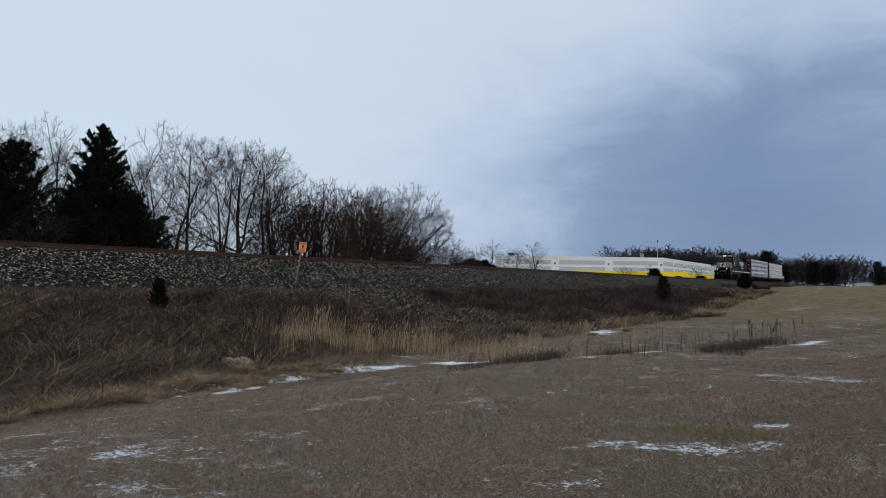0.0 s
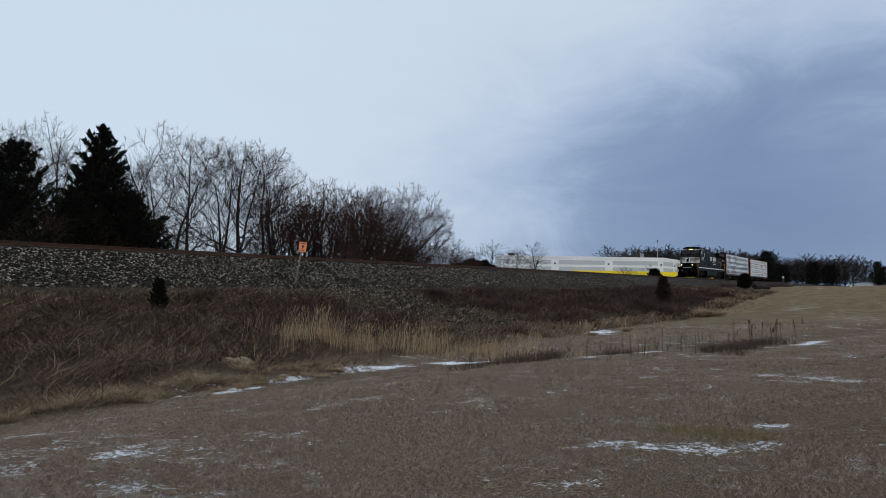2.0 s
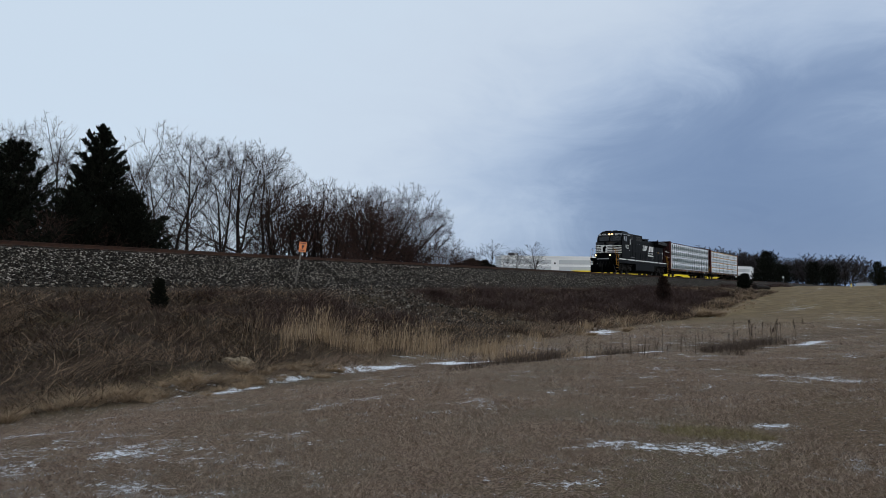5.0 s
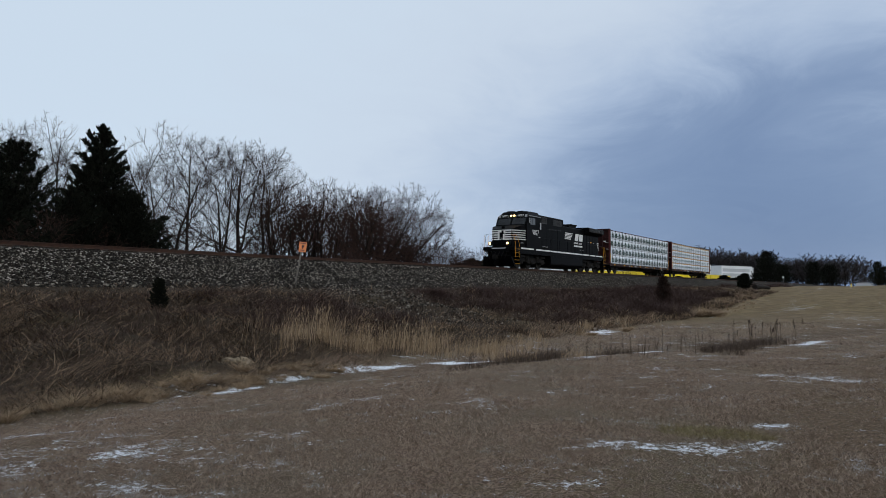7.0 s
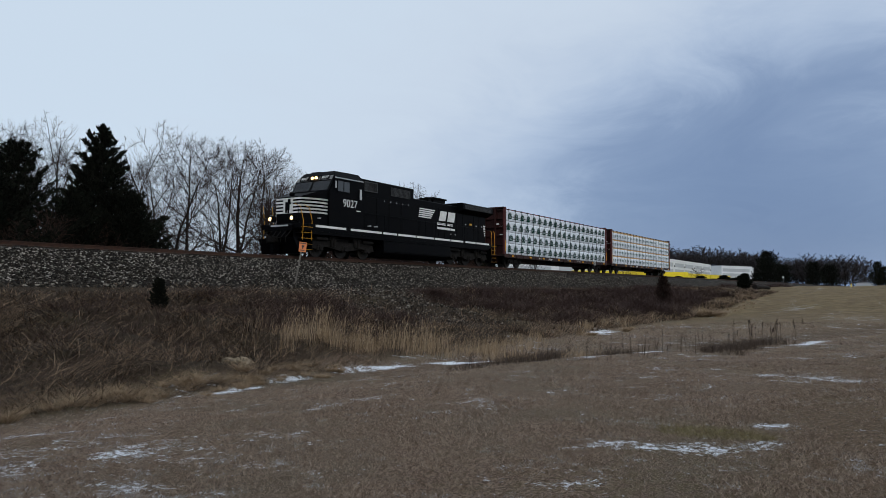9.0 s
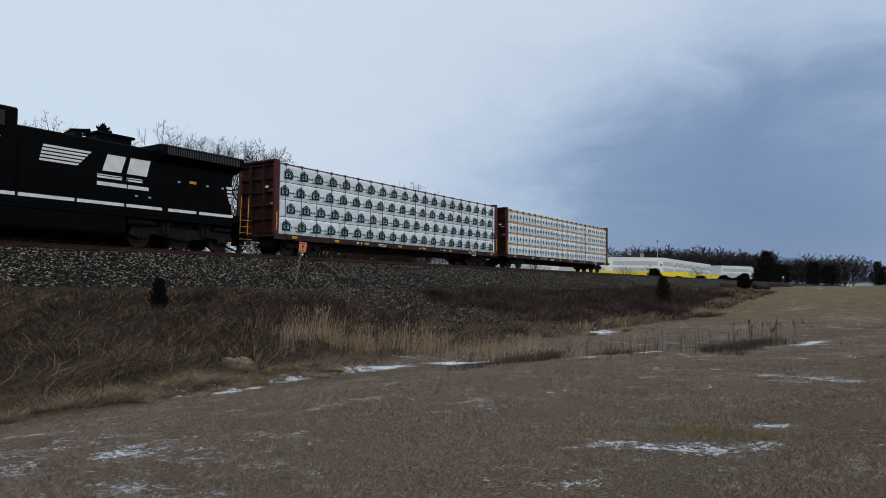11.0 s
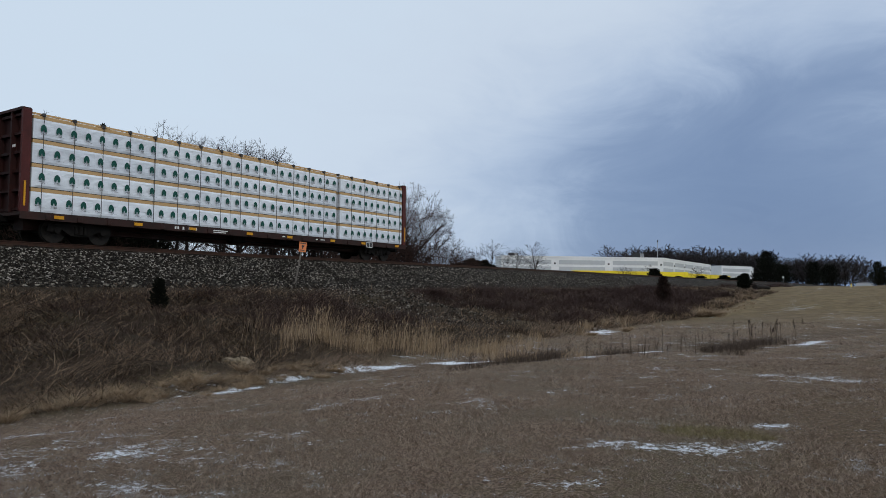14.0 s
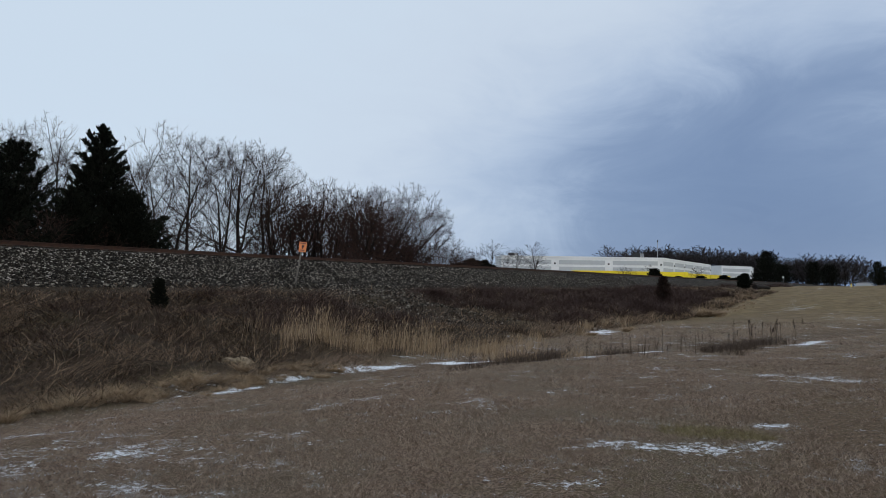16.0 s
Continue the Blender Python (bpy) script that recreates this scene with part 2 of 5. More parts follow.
# ---- ground: one sheet to the horizon ----
def ground_material():
    m = bpy.data.materials.new("winter_ground")
    m.use_nodes = True
    nt = m.node_tree
    b = nt.nodes["Principled BSDF"]
    b.inputs["Roughness"].default_value = 0.95
    b.inputs["Specular IOR Level"].default_value = 0.15
    g = nt.nodes.new("ShaderNodeNewGeometry")

    def nz(scale, detail=6, rough=0.6, dist=0.0):
        n = nt.nodes.new("ShaderNodeTexNoise")
        n.inputs["Scale"].default_value, n.inputs["Detail"].default_value = scale, detail
        n.inputs["Roughness"].default_value, n.inputs["Distortion"].default_value = rough, dist
        nt.links.new(g.outputs["Position"], n.inputs["Vector"])
        return n.outputs[0]

    def mixc(fac, a, c):
        n = nt.nodes.new("ShaderNodeMix")
        n.data_type = "RGBA"
        for s, v in (("Factor", fac), ("A", a), ("B", c)):
            if isinstance(v, (tuple, float)):
                n.inputs[s].default_value = (*v, 1) if isinstance(v, tuple) else v
            else:
                nt.links.new(v, n.inputs[s])
        return n.outputs["Result"]

    def rmp(src, stops):
        r = nt.nodes.new("ShaderNodeValToRGB")
        ramp(r, stops)
        nt.links.new(src, r.inputs[0])
        return r.outputs[0]

    def att(name):
        a = nt.nodes.new("ShaderNodeAttribute")
        a.attribute_name = name
        return a.outputs["Fac"]

    def mth(op, a, c):
        n = nt.nodes.new("ShaderNodeMath")
        n.operation = op
        for i, v in enumerate((a, c)):
            if isinstance(v, float):
                n.inputs[i].default_value = v
            else:
                nt.links.new(v, n.inputs[i])
        return n.outputs[0]

    lawn = rmp(nz(40.0, 8, 0.75), [(0.40, (0.034, 0.021, 0.013)), (0.50, (0.128, 0.084, 0.058)), (0.61, (0.37, 0.275, 0.205))])
    lawn2 = rmp(nz(60.0, 6, 0.75), [(0.40, (0.034, 0.023, 0.014)), (0.51, (0.120, 0.088, 0.060)), (0.62, (0.32, 0.252, 0.188))])
    base = mixc(rmp(nz(0.45, 4, 0.6), [(0.42, (0, 0, 0)), (0.62, (1, 1, 1))]), lawn, lawn2)
    straw = rmp(nz(1.1, 9, 0.72), [(0.36, (0.080, 0.055, 0.027)), (0.62, (0.195, 0.140, 0.074))])
    base = mixc(att("straw"), base, straw)
    bank = rmp(nz(5.0, 8, 0.7), [(0.32, (0.012, 0.008, 0.006)), (0.5, (0.027, 0.017, 0.012)), (0.7, (0.070, 0.045, 0.030))])
    base = mixc(att("thatch"), base, rmp(nz(20.0, 8, 0.7), [(0.38, (0.034, 0.020, 0.013)), (0.62, (0.20, 0.135, 0.085))]))
    base = mixc(att("bank"), base, bank)
    green = mth("MULTIPLY", att("green"), rmp(nz(9.0, 5), [(0.4, (0, 0, 0)), (0.6, (1, 1, 1))]))
    base = mixc(green, base, (0.12, 0.11, 0.04))
    n = mth("ADD", mth("MULTIPLY", nz(1.8, 6, 0.7, 0.5), 0.9), mth("SUBTRACT", mth("MULTIPLY", nz(15.0, 6, 0.8), 1.0), 0.45))
    cover = mth("ADD", n, att("snow"))
    sn = rmp(cover, [(0.83, (0, 0, 0)), (0.93, (1, 1, 1))])
    col = mixc(sn, base, (0.74, 0.77, 0.82))
    nt.links.new(col, b.inputs["Base Color"])
    bp = nt.nodes.new("ShaderNodeBump")
    bp.inputs["Distance"].default_value = 0.05
    nt.links.new(nz(22.0, 8, 0.75), bp.inputs["Height"])
    nt.links.new(bp.outputs[0], b.inputs["Normal"])
    return m


# drifts of thin old snow: x, y, half-length, half-width, turn, amount
DRIFTS = [(6.78, 2.45, 0.42, 0.18, -62, 0.46), (6.75, 1.95, 0.42, 0.15, -80, 0.50), (7.0, 1.5, 0.42, 0.16, -62, 0.50), (7.42, 1.12, 0.32, 0.17, -45, 0.50),
          (8.62, 1.22, 0.34, 0.2, -58, 0.52), (5.2, 2.12, 0.40, 0.14, -40, 0.52), (5.0, 2.75, 0.3, 0.2, -40, 0.36), (4.45, 8.9, 1.0, 0.4, -60, 0.40),
          (5.5, 10.6, 0.8, 0.4, -60, 0.36), (3.6, 7.5, 0.6, 0.3, -50, 0.38), (11.6, 3.7, 0.8, 0.5, 30, 0.30), (10.3, 3.3, 0.7, 0.4, -30, 0.30), (7.8, 3.4, 0.7, 0.35, -40, 0.33),
          (9.4, 11.25, 1.0, 0.34, 8, 0.55), (11.1, 11.5, 0.8, 0.34, 5, 0.58), (13.9, 11.2, 1.4, 0.36, -25, 0.58), (15.9, 10.0, 1.2, 0.36, -50, 0.60), (16.4, 9.4, 0.5, 0.4, -30, 0.62),
          (30.5, 11.3, 1.8, 0.6, 10, 0.58), (20.9, 6.1, 1.3, 0.45, -45, 0.56), (25.2, 2.45, 1.9, 0.36, -10, 0.58), (17.5, 7.0, 1.4, 0.6, -40, 0.50), (23.2, 3.3, 1.0, 0.4, -30, 0.46)]


def snow_amount(x, y):
    s = 0.0
    for cx, cy, a, b, turn, k in DRIFTS:
        if abs(x - cx) < a * 2.5 + b and abs(y - cy) < a * 2.5 + b:
            c, d = math.cos(radians(turn)), math.sin(radians(turn))
            u, v = (x - cx) * c + (y - cy) * d, -(x - cx) * d + (y - cy) * c
            s = max(s, 0.78 * k * math.exp(-((u / (a * 1.25)) ** 2 + (v / (b * 1.6)) ** 2)))
    if x >= 40 and 0 < y < 15:
        s = max(s, 0.10 + 0.24 * noise.noise((x * 0.08, y * 0.5, 13)))
    if y < 12.6 and x < 40:
        s = max(s, 0.18 + 0.13 * noise.noise((x * 0.4, y * 0.4, 11)) + 0.10 * noise.noise((x * 1.4, y * 1.4, 12)) - 0.14 * math.exp(-((x - 5.8) / 1.0) ** 2 - ((y - 1.0) / 0.8) ** 2))
    return s


def spaced(stops):
    out = []
    for a, b, step in stops:
        out += list(np.arange(a, b, step))
    return [float(v) for v in out] + [float(stops[-1][1])]


def build_ground():
    xs = spaced([(-2500, -200, 500), (-200, -30, 20), (-30, 0, 3), (0, 13, 0.12), (13, 30, 0.25), (30, 70, 0.6), (70, 160, 2), (160, 400, 15), (400, 2800, 300)])
    ys = spaced([(-2500, -200, 500), (-200, -20, 20), (-20, -2, 2), (-2, 13, 0.13), (13, 24, 0.4), (24, 40, 1.5), (40, 90, 5), (90, 400, 30), (400, 2800, 300)])
    vs, sn, bk, gr, st, th = [], [], [], [], [], []
    for y in ys:
        for x in xs:
            vs.append((x, y, ground_z(x, y)))
            sn.append(snow_amount(x, y))
            nn = noise.noise((x * 0.25, y * 0.25, 9))
            d = swale_d(x, y) if -40 < x < 60 and y < 16 else 9
            past = smooth(11.7, 13.2, y + 0.8 * nn) if x < 28 else (1 - 0.35 * smooth(30, 60, x)) * smooth(10.5, 17 + 0.02 * x, y + 2.5 * nn)
            bk.append(min(1, max(past, 0.35 * math.exp(-(d / 1.0) ** 2))))
            gr.append(0.9 * math.exp(-((x - 7.95) / 0.28) ** 2 - ((y - 1.75) / 0.5) ** 2) + 0.12 + 0.25 * max(0, noise.noise((x * 0.3, y * 0.3, 2))))
            st.append(smooth(24, 60, x) * 0.9)
            th.append(0.75 * smooth(2.2, 0.2, y + nn) * (1 - smooth(16, 26, x)) if y < 3 else max(0, 0.5 * noise.noise((x * 0.5, y * 0.5, 19))))
    w = len(xs)
    fs = [(j * w + i, j * w + i + 1, (j + 1) * w + i + 1, (j + 1) * w + i) for j in range(len(ys) - 1) for i in range(w - 1)]
    me = bpy.data.meshes.new("ground")
    me.from_pydata(vs, [], fs)
    for nm, data in (("snow", sn), ("bank", bk), ("green", gr), ("straw", st), ("thatch", th)):
        me.attributes.new(nm, "FLOAT", "POINT").data.foreach_set("value", data)
    me.polygons.foreach_set("use_smooth", [True] * len(fs))
    me.materials.append(ground_material())
    return tagged(new("ground", me), "brown winter lawn and ditch bank with thin snow patches", "ground", kind="structure")


build_ground()


# ---- ballast bed, ties and rails ----
def ballast_material():
    m = bpy.data.materials.new("crushed_stone_ballast")
    m.use_nodes = True
    nt = m.node_tree
    b = nt.nodes["Principled BSDF"]
    b.inputs["Roughness"].default_value = 0.95
    b.inputs["Specular IOR Level"].default_value = 0.08
    g = nt.nodes.new("ShaderNodeNewGeometry")
    v = nt.nodes.new("ShaderNodeTexVoronoi")
    v.inputs["Scale"].default_value = 10
    nt.links.new(g.outputs["Position"], v.inputs["Vector"])
    sep = nt.nodes.new("ShaderNodeSeparateColor")
    nt.links.new(v.outputs["Color"], sep.inputs[0])
    r = nt.nodes.new("ShaderNodeValToRGB")
    ramp(r, [(0.0, (0.007, 0.006, 0.005)), (0.55, (0.018, 0.0155, 0.013)), (0.88, (0.050, 0.043, 0.035)), (1.0, (0.20, 0.18, 0.15))])
    nt.links.new(sep.outputs[0], r.inputs[0])
    nt.links.new(r.outputs[0], b.inputs["Base Color"])
    bp = nt.nodes.new("ShaderNodeBump")
    bp.inputs["Distance"].default_value = 0.06
    bp.invert = True
    nt.links.new(v.outputs["Distance"], bp.inputs["Height"])
    nt.links.new(bp.outputs[0], b.inputs["Normal"])
    return m


M_BALLAST = ballast_material()
M_STONE = mat("ballast_stone", (0.008, 0.0066, 0.0055), (0.026, 0.021, 0.0165), 0.9, 0, 5, island=0.92, c3=(0.40, 0.365, 0.32), lo=0.17, hi=1.24, coord="World", spec=0.1)


def ballast_z(x, y):
    d = abs(y - TRACK_Y)
    foot = lerp_table(x, TOP)
    z = (-0.215 if d < 1.2 else -0.30) - max(0, d - 1.75) * 0.50
    return max(z, foot - 0.06)


def build_ballast():
    xs = spaced([(-120, -5, 10), (-5, 70, 0.5), (70, 200, 3), (200, 1500, 50)])
    prof = [-4.6, -4.2, -3.8, -3.4, -3.0, -2.6, -2.2, -1.9, -1.7, -1.2, 0, 1.2, 1.7, 2.4, 3.4, 4.6]
    vs = []
    for x in xs:
        for p in prof:
            y = TRACK_Y + p
            k = 0.05 if x < 100 and abs(p) > 1.75 else 0
            z = ballast_z(x, y) + k * noise.noise((x * 0.9, y * 0.9, 4))
            vs.append((x, y, z if abs(p) < 4.5 else lerp_table(x, TOP) - 0.3))
    n = len(prof)
    fs = [(i * n + j, i * n + j + 1, (i + 1) * n + j + 1, (i + 1) * n + j) for i in range(len(xs) - 1) for j in range(n - 1)]
    me = bpy.data.meshes.new("ballast_bed")
    me.from_pydata(vs, [], [f[::-1] for f in fs])
    me.materials.append(M_BALLAST)
    bed = tagged(new("ballast_bed", me), "grey crushed stone ballast shoulder under the track", "ballast", kind="structure")
    rnd = random.Random(5)
    V, F = [], []
    shape = [(1, 0, 0), (-1, 0, 0), (0, 1, 0), (0, -1, 0), (0, 0, 1), (0, 0, -1)]
    tri = [(0, 2, 4), (2, 1, 4), (1, 3, 4), (3, 0, 4), (2, 0, 5), (1, 2, 5), (3, 1, 5), (0, 3, 5)]
    for i in range(50000):
        x = 9 + 66 * rnd.random() ** 1.35
        p = -1.35 - 2.85 * rnd.random()
        if i > 42000:
            x, p = rnd.gauss(27.0, 3.6), -4.2 - 8.5 * rnd.random() ** 1.4
            x += 0.45 * (p + 6)
        y = TRACK_Y + p
        if i <= 42000 and rnd.random() < smooth(3.3, 4.4, -p) * 0.8:
            continue
        s = rnd.uniform(0.022, 0.048) * (1.35 if rnd.random() < 0.3 else 1)
        z = (ballast_z(x, y) if p > -4.35 else ground_z(x, y)) + 0.05 * noise.noise((x * 0.9, y * 0.9, 4)) + s * 0.25
        o = len(V)
        q = Euler((rnd.random() * 6, rnd.random() * 6, rnd.random() * 6)).to_matrix()
        for v in shape:
            w = q @ Vector(v)
            V.append((x + w.x * s * rnd.uniform(0.7, 1.3), y + w.y * s * rnd.uniform(0.7, 1.3), z + w.z * s * rnd.uniform(0.5, 0.9)))
        F += [tuple(o + k for k in t) for t in tri]
    me = bpy.data.meshes.new("loose_stones")
    me.from_pydata(V, [], F)
    me.materials.append(M_STONE)
    st = new("loose_stones", me)
    st.parent = bed
    tagged(st, "angular grey ballast stones", kind="stuff")


def build_track():
    track = thing("railway_track", "single railway track with rusty rails on dark wooden ties", "track", kind="structure")
    prof = [(-0.07, -0.17), (0.07, -0.17), (0.07, -0.155), (0.012, -0.14), (0.012, -0.045), (0.036, -0.035), (0.036, -0.004), (0.026, 0.0), (-0.026, 0.0), (-0.036, -0.004), (-0.036, -0.035), (-0.012, -0.045), (-0.012, -0.14), (-0.07, -0.155)]
    for s in (-1, 1):
        bm = prism_x(bmesh.new(), [(TRACK_Y + s * 0.753 + y, z) for y, z in prof], -120, 1500)
        part("rail", bm, M_RAIL, track)
    tie = bpy.data.meshes.new("tie")
    bm = box(bmesh.new(), -0.115, 0.115, -1.3, 1.3, -0.35, -0.165, 0.012)
    bm.to_mesh(tie)
    bm.free()
    tie.materials.append(M_TIE)
    rnd = random.Random(3)
    for i in range(170):
        share("tie", tie, track, pose(0.5 + i * 0.53 + rnd.uniform(-0.03, 0.03), TRACK_Y + rnd.uniform(-0.06, 0.06), rnd.uniform(-0.012, 0.006), 0, 0, rnd.uniform(-1.2, 1.2)))
    bm = bmesh.new()
    for i in range(170, 700):
        box(bm, 0.385 + i * 0.53, 0.615 + i * 0.53, TRACK_Y - 1.3, TRACK_Y + 1.3, -0.35, -0.165)
    far = part("far_ties", bm, M_TIE, track)
    far["kind"] = "stuff"


build_ballast()
build_track()


# ---- trains: shared running gear ----
def wheelset_mesh(r, name):
    bm = bmesh.new()
    for s in (-1, 1):
        wheel_cyl(bm, 0, s * 0.685, s * 0.82, 0, r, 28)
        wheel_cyl(bm, 0, s * 0.67, s * 0.69, 0, r + 0.028, 28)
        for k in range(5):
            a = 2 * math.pi * k / 5
            wheel_cyl(bm, math.cos(a) * r * 0.6, s * 0.81, s * 0.835, math.sin(a) * r * 0.6, r * 0.13, 8)
        wheel_cyl(bm, 0, s * 0.8, s * 0.92, 0, r * 0.3, 12)
    wheel_cyl(bm, 0, -1.0, 1.0, 0, 0.085, 10)
    me = bpy.data.meshes.new(name)
    bmesh.ops.recalc_face_normals(bm, faces=bm.faces)
    bm.to_mesh(me)
    bm.free()
    me.materials.append(M_STEEL)
    return me


R_LOCO, R_CAR = 0.52, 0.457
WHEELSETS = []  # object, x in its truck, radius


def add_wheelset(me, parent, x, r):
    ob = share("wheelset", me, parent, pose(x, 0, r))
    WHEELSETS.append((ob, x, r))


# ---- locomotive: wide-cab road diesel, front towards -x ----
def locomotive():
    L = thing("locomotive", "black six-axle diesel locomotive with white nose stripes and lit headlights", "locomotive")
    # running frame, with the white sill stripes on it
    bm = boxes((-9.9, 9.95, -1.5, 1.5, 1.36, 1.56), (-10.25, 10.6, -0.55, 0.55, 0.75, 1.4), (-9.3, 9.6, -1.48, 1.48, 1.2, 1.37))
    frame_ob = part("underframe", bm, M_BLACK, L)
    for a, b in ((-9.02, -6.6), (-6.2, -3.4), (-3.25, -1.9), (-1.75, 0.1), (0.2, 2.2), (2.3, 4.2), (4.3, 5.9), (6.2, 7.6), (7.75, 9.6)):
        for s in (-1, 1):
            part("sill_stripe", boxes((a, b, s * 1.5, s * 1.508, 1.575 - 0.0, 1.70)), M_WHITE, frame_ob, "white reflective sill stripe")
    part("walkway", boxes((-9.6, 9.95, -1.5, 1.5, 1.56, 1.72), bev=0.01), M_BLACK, L)
    # nose with sloping top and chamfered front corners
    bm = bmesh.new()
    low = [(-8.0, -1.42), (-8.75, -1.34), (-9.55, -0.92), (-9.55, 0.92), (-8.75, 1.34), (-8.0, 1.42)]
    top_z = {-8.0: 3.66, -8.75: 3.55, -9.55: 3.22}
    rows = []
    for z in (1.7, None):
        rows.append([bm.verts.new((x, y, z if z else top_z[x])) for x, y in low])
    a, b = rows
    bm.faces.new(a[::-1])
    bm.faces.new(b)
    for i in range(6):
        bm.faces.new((a[i], a[(i + 1) % 6], b[(i + 1) % 6], b[i]))
    bmesh.ops.bevel(bm, geom=list(bm.edges), offset=0.035, segments=2, affect="EDGES")
    nose = part("nose", bm, M_BLACK, L)

    def nose_strip(z0, z1, name, material, y0=None, off=0.028, label="", cut=(-1.2, 1.2)):
        bm = bmesh.new()
        ring = [(-8.06, -1.43), (-8.75, -1.34), (-9.55, -0.92), (-9.55, 0.92), (-8.75, 1.34), (-8.06, 1.43)]
        lo = [bm.verts.new((x - off, y * 1.022, z0)) for x, y in ring]
        hi = [bm.verts.new((x - off, y * 1.022, z1)) for x, y in ring]
        for i in range(5):
            bm.faces.new((lo[i], lo[i + 1], hi[i + 1], hi[i]))
        bmesh.ops.solidify(bm, geom=list(bm.faces), thickness=0.006)
        return part(name, bm, material, nose, label)

    for k in range(5):
        z = 2.33 + k * 0.185
        nose_strip(z, z + 0.095, "nose_stripe", M_WHITE, label="white horizontal nose stripe")
        part("front_stripe", boxes((-9.60, -9.584, -0.90, 0.90, z, z + 0.095)), M_WHITE, nose, "white horizontal nose stripe")
    # plain emblem patch in the middle of the nose
    part("emblem_panel", boxes((-9.622, -9.606, -0.36, 0.36, 2.33, 3.165)), M_WHITE, nose, "white square emblem panel")
    bm = bmesh.new()
    for y, z, w, h in ((0.02, 2.72, 0.16, 0.22), (-0.1, 2.98, 0.10, 0.13), (0.12, 2.5, 0.06, 0.14), (-0.05, 2.5, 0.06, 0.16), (-0.17, 2.86, 0.1, 0.05)):
        box(bm, -9.64, -9.626, y - w, y + w, z - h / 1, z + h / 1, 0.0)
    part("emblem", bm, M_BLACK, nose, "plain dark emblem shape")
    part("nose_door", boxes((-9.566, -9.552, -0.44, 0.44, 1.75, 2.28), bev=0.006), M_BLACK, nose)
    part("nose_lamp", boxes((-9.45, -9.2, -0.12, 0.12, 3.28, 3.5), bev=0.04), M_BLACK, nose)
    # cab
    bm = bmesh.new()
    cs = [(-8.05, 1.7), (-8.05, 3.62), (-7.5, 4.62), (-7.25, 4.90), (-5.05, 4.94), (-5.05, 1.7)]
    prism(bm, cs, -1.5, 1.5)
    bmesh.ops.bevel(bm, geom=list(bm.edges), offset=0.06, segments=2, affect="EDGES")
    bmesh.ops.bisect_plane(bm, geom=list(bm.verts) + list(bm.edges) + list(bm.faces), plane_co=(0, 0, 4.42), plane_no=(0, 0, 1))
    for v in bm.verts:
        if v.co.z > 4.42:
            v.co.y *= 1 - 0.26 * min(1, (v.co.z - 4.42) / 0.5)
    cab = part("cab", bm, M_BLACK, L)
    # pale roof edge: the sky's reflection on it, put in as pale grey strips
    for s in (-1, 1):
        bm = bmesh.new()
        flat(bm, [(-7.58, s * 1.515, 4.43), (-5.08, s * 1.515, 4.45), (-5.08, s * 1.45, 4.53), (-7.53, s * 1.45, 4.51)])
        bmesh.ops.solidify(bm, geom=list(bm.faces), thickness=0.02)
        part("roof_edge_sheen", bm, M_GREYP, cab, "sloping cab roof edge, sky reflection put in as pale grey")

    def slope_quad(y0, y1, u0, u1, off, name, material, label=""):
        """A plate on the sloping cab front, u from 0 (lower) to 1 (upper)."""
        def at(u, y):
            return (-8.05 + 0.55 * u - off * 0.876, y, 3.62 + 1.0 * u + off * 0.482)
        bm = bmesh.new()
        flat(bm, [at(u0, y0), at(u0, y1), at(u1, y1), at(u1, y0)])
        bmesh.ops.solidify(bm, geom=list(bm.faces), thickness=0.012)
        return part(name, bm, material, cab, label)

    for a, b in ((-1.32, -0.08), (0.08, 1.32)):
        slope_quad(a, b, 0.10, 0.66, 0.016, "windshield", M_GLASS, "dark windshield pane")
    slope_quad(-1.36, 1.36, 0.73, 0.98, 0.014, "front_band", M_GREYP, "pale grey headlight band")
    for s in (-1, 1):
        slope_quad(s * 0.42, s * 1.15, 0.74, 0.98, 0.035, "number_board", M_BLACK, "black number board with white digits")
        letters("number", "9027", 0.26, M_WHITE, cab, Matrix(((0, 0.482, -0.876, -7.622), (-1, 0, 0, s * 0.79), (0, 0.876, 0.482, 4.503), (0, 0, 0, 1))))
    slope_quad(-0.36, 0.36, 0.72, 0.99, 0.05, "headlight_housing", M_BLACK)
    for s in (-1, 1):
        bm = bmesh.new()
        tube(bm, [(-7.62, s * 0.15, 4.505), (-7.675, s * 0.15, 4.48)], 0.105, 0.105, 16)
        part("headlight", bm, M_LAMP, cab, "lit warm headlight")
    for s in (-1, 1):
        w = part("side_window", boxes((-7.35, -6.35, s * 1.502, s * 1.514, 3.72, 4.30)), M_GLASS, cab, "dark cab side window")
        bars = [(-7.4, -6.3, s * 1.502, s * 1.53, 3.68, 3.72), (-7.4, -6.3, s * 1.502, s * 1.53, 4.30, 4.34), (-7.4, -7.35, s * 1.502, s * 1.53, 3.72, 4.30), (-6.35, -6.3, s * 1.502, s * 1.53, 3.72, 4.30), (-6.87, -6.84, s * 1.502, s * 1.53, 3.72, 4.30)]
        part("window_frame", boxes(*bars), M_BLACK, w)
        part("mirror", boxes((-7.62, -7.52, s * 1.56, s * 1.6, 3.85, 4.25), bev=0.01), M_GREYP, cab, "pale narrow side mirror")
        part("wind_deflector", boxes((-5.55, -5.4, s * 1.56, s * 1.62, 3.4, 4.0), bev=0.01), M_GREYP, cab, "pale upright deflector")
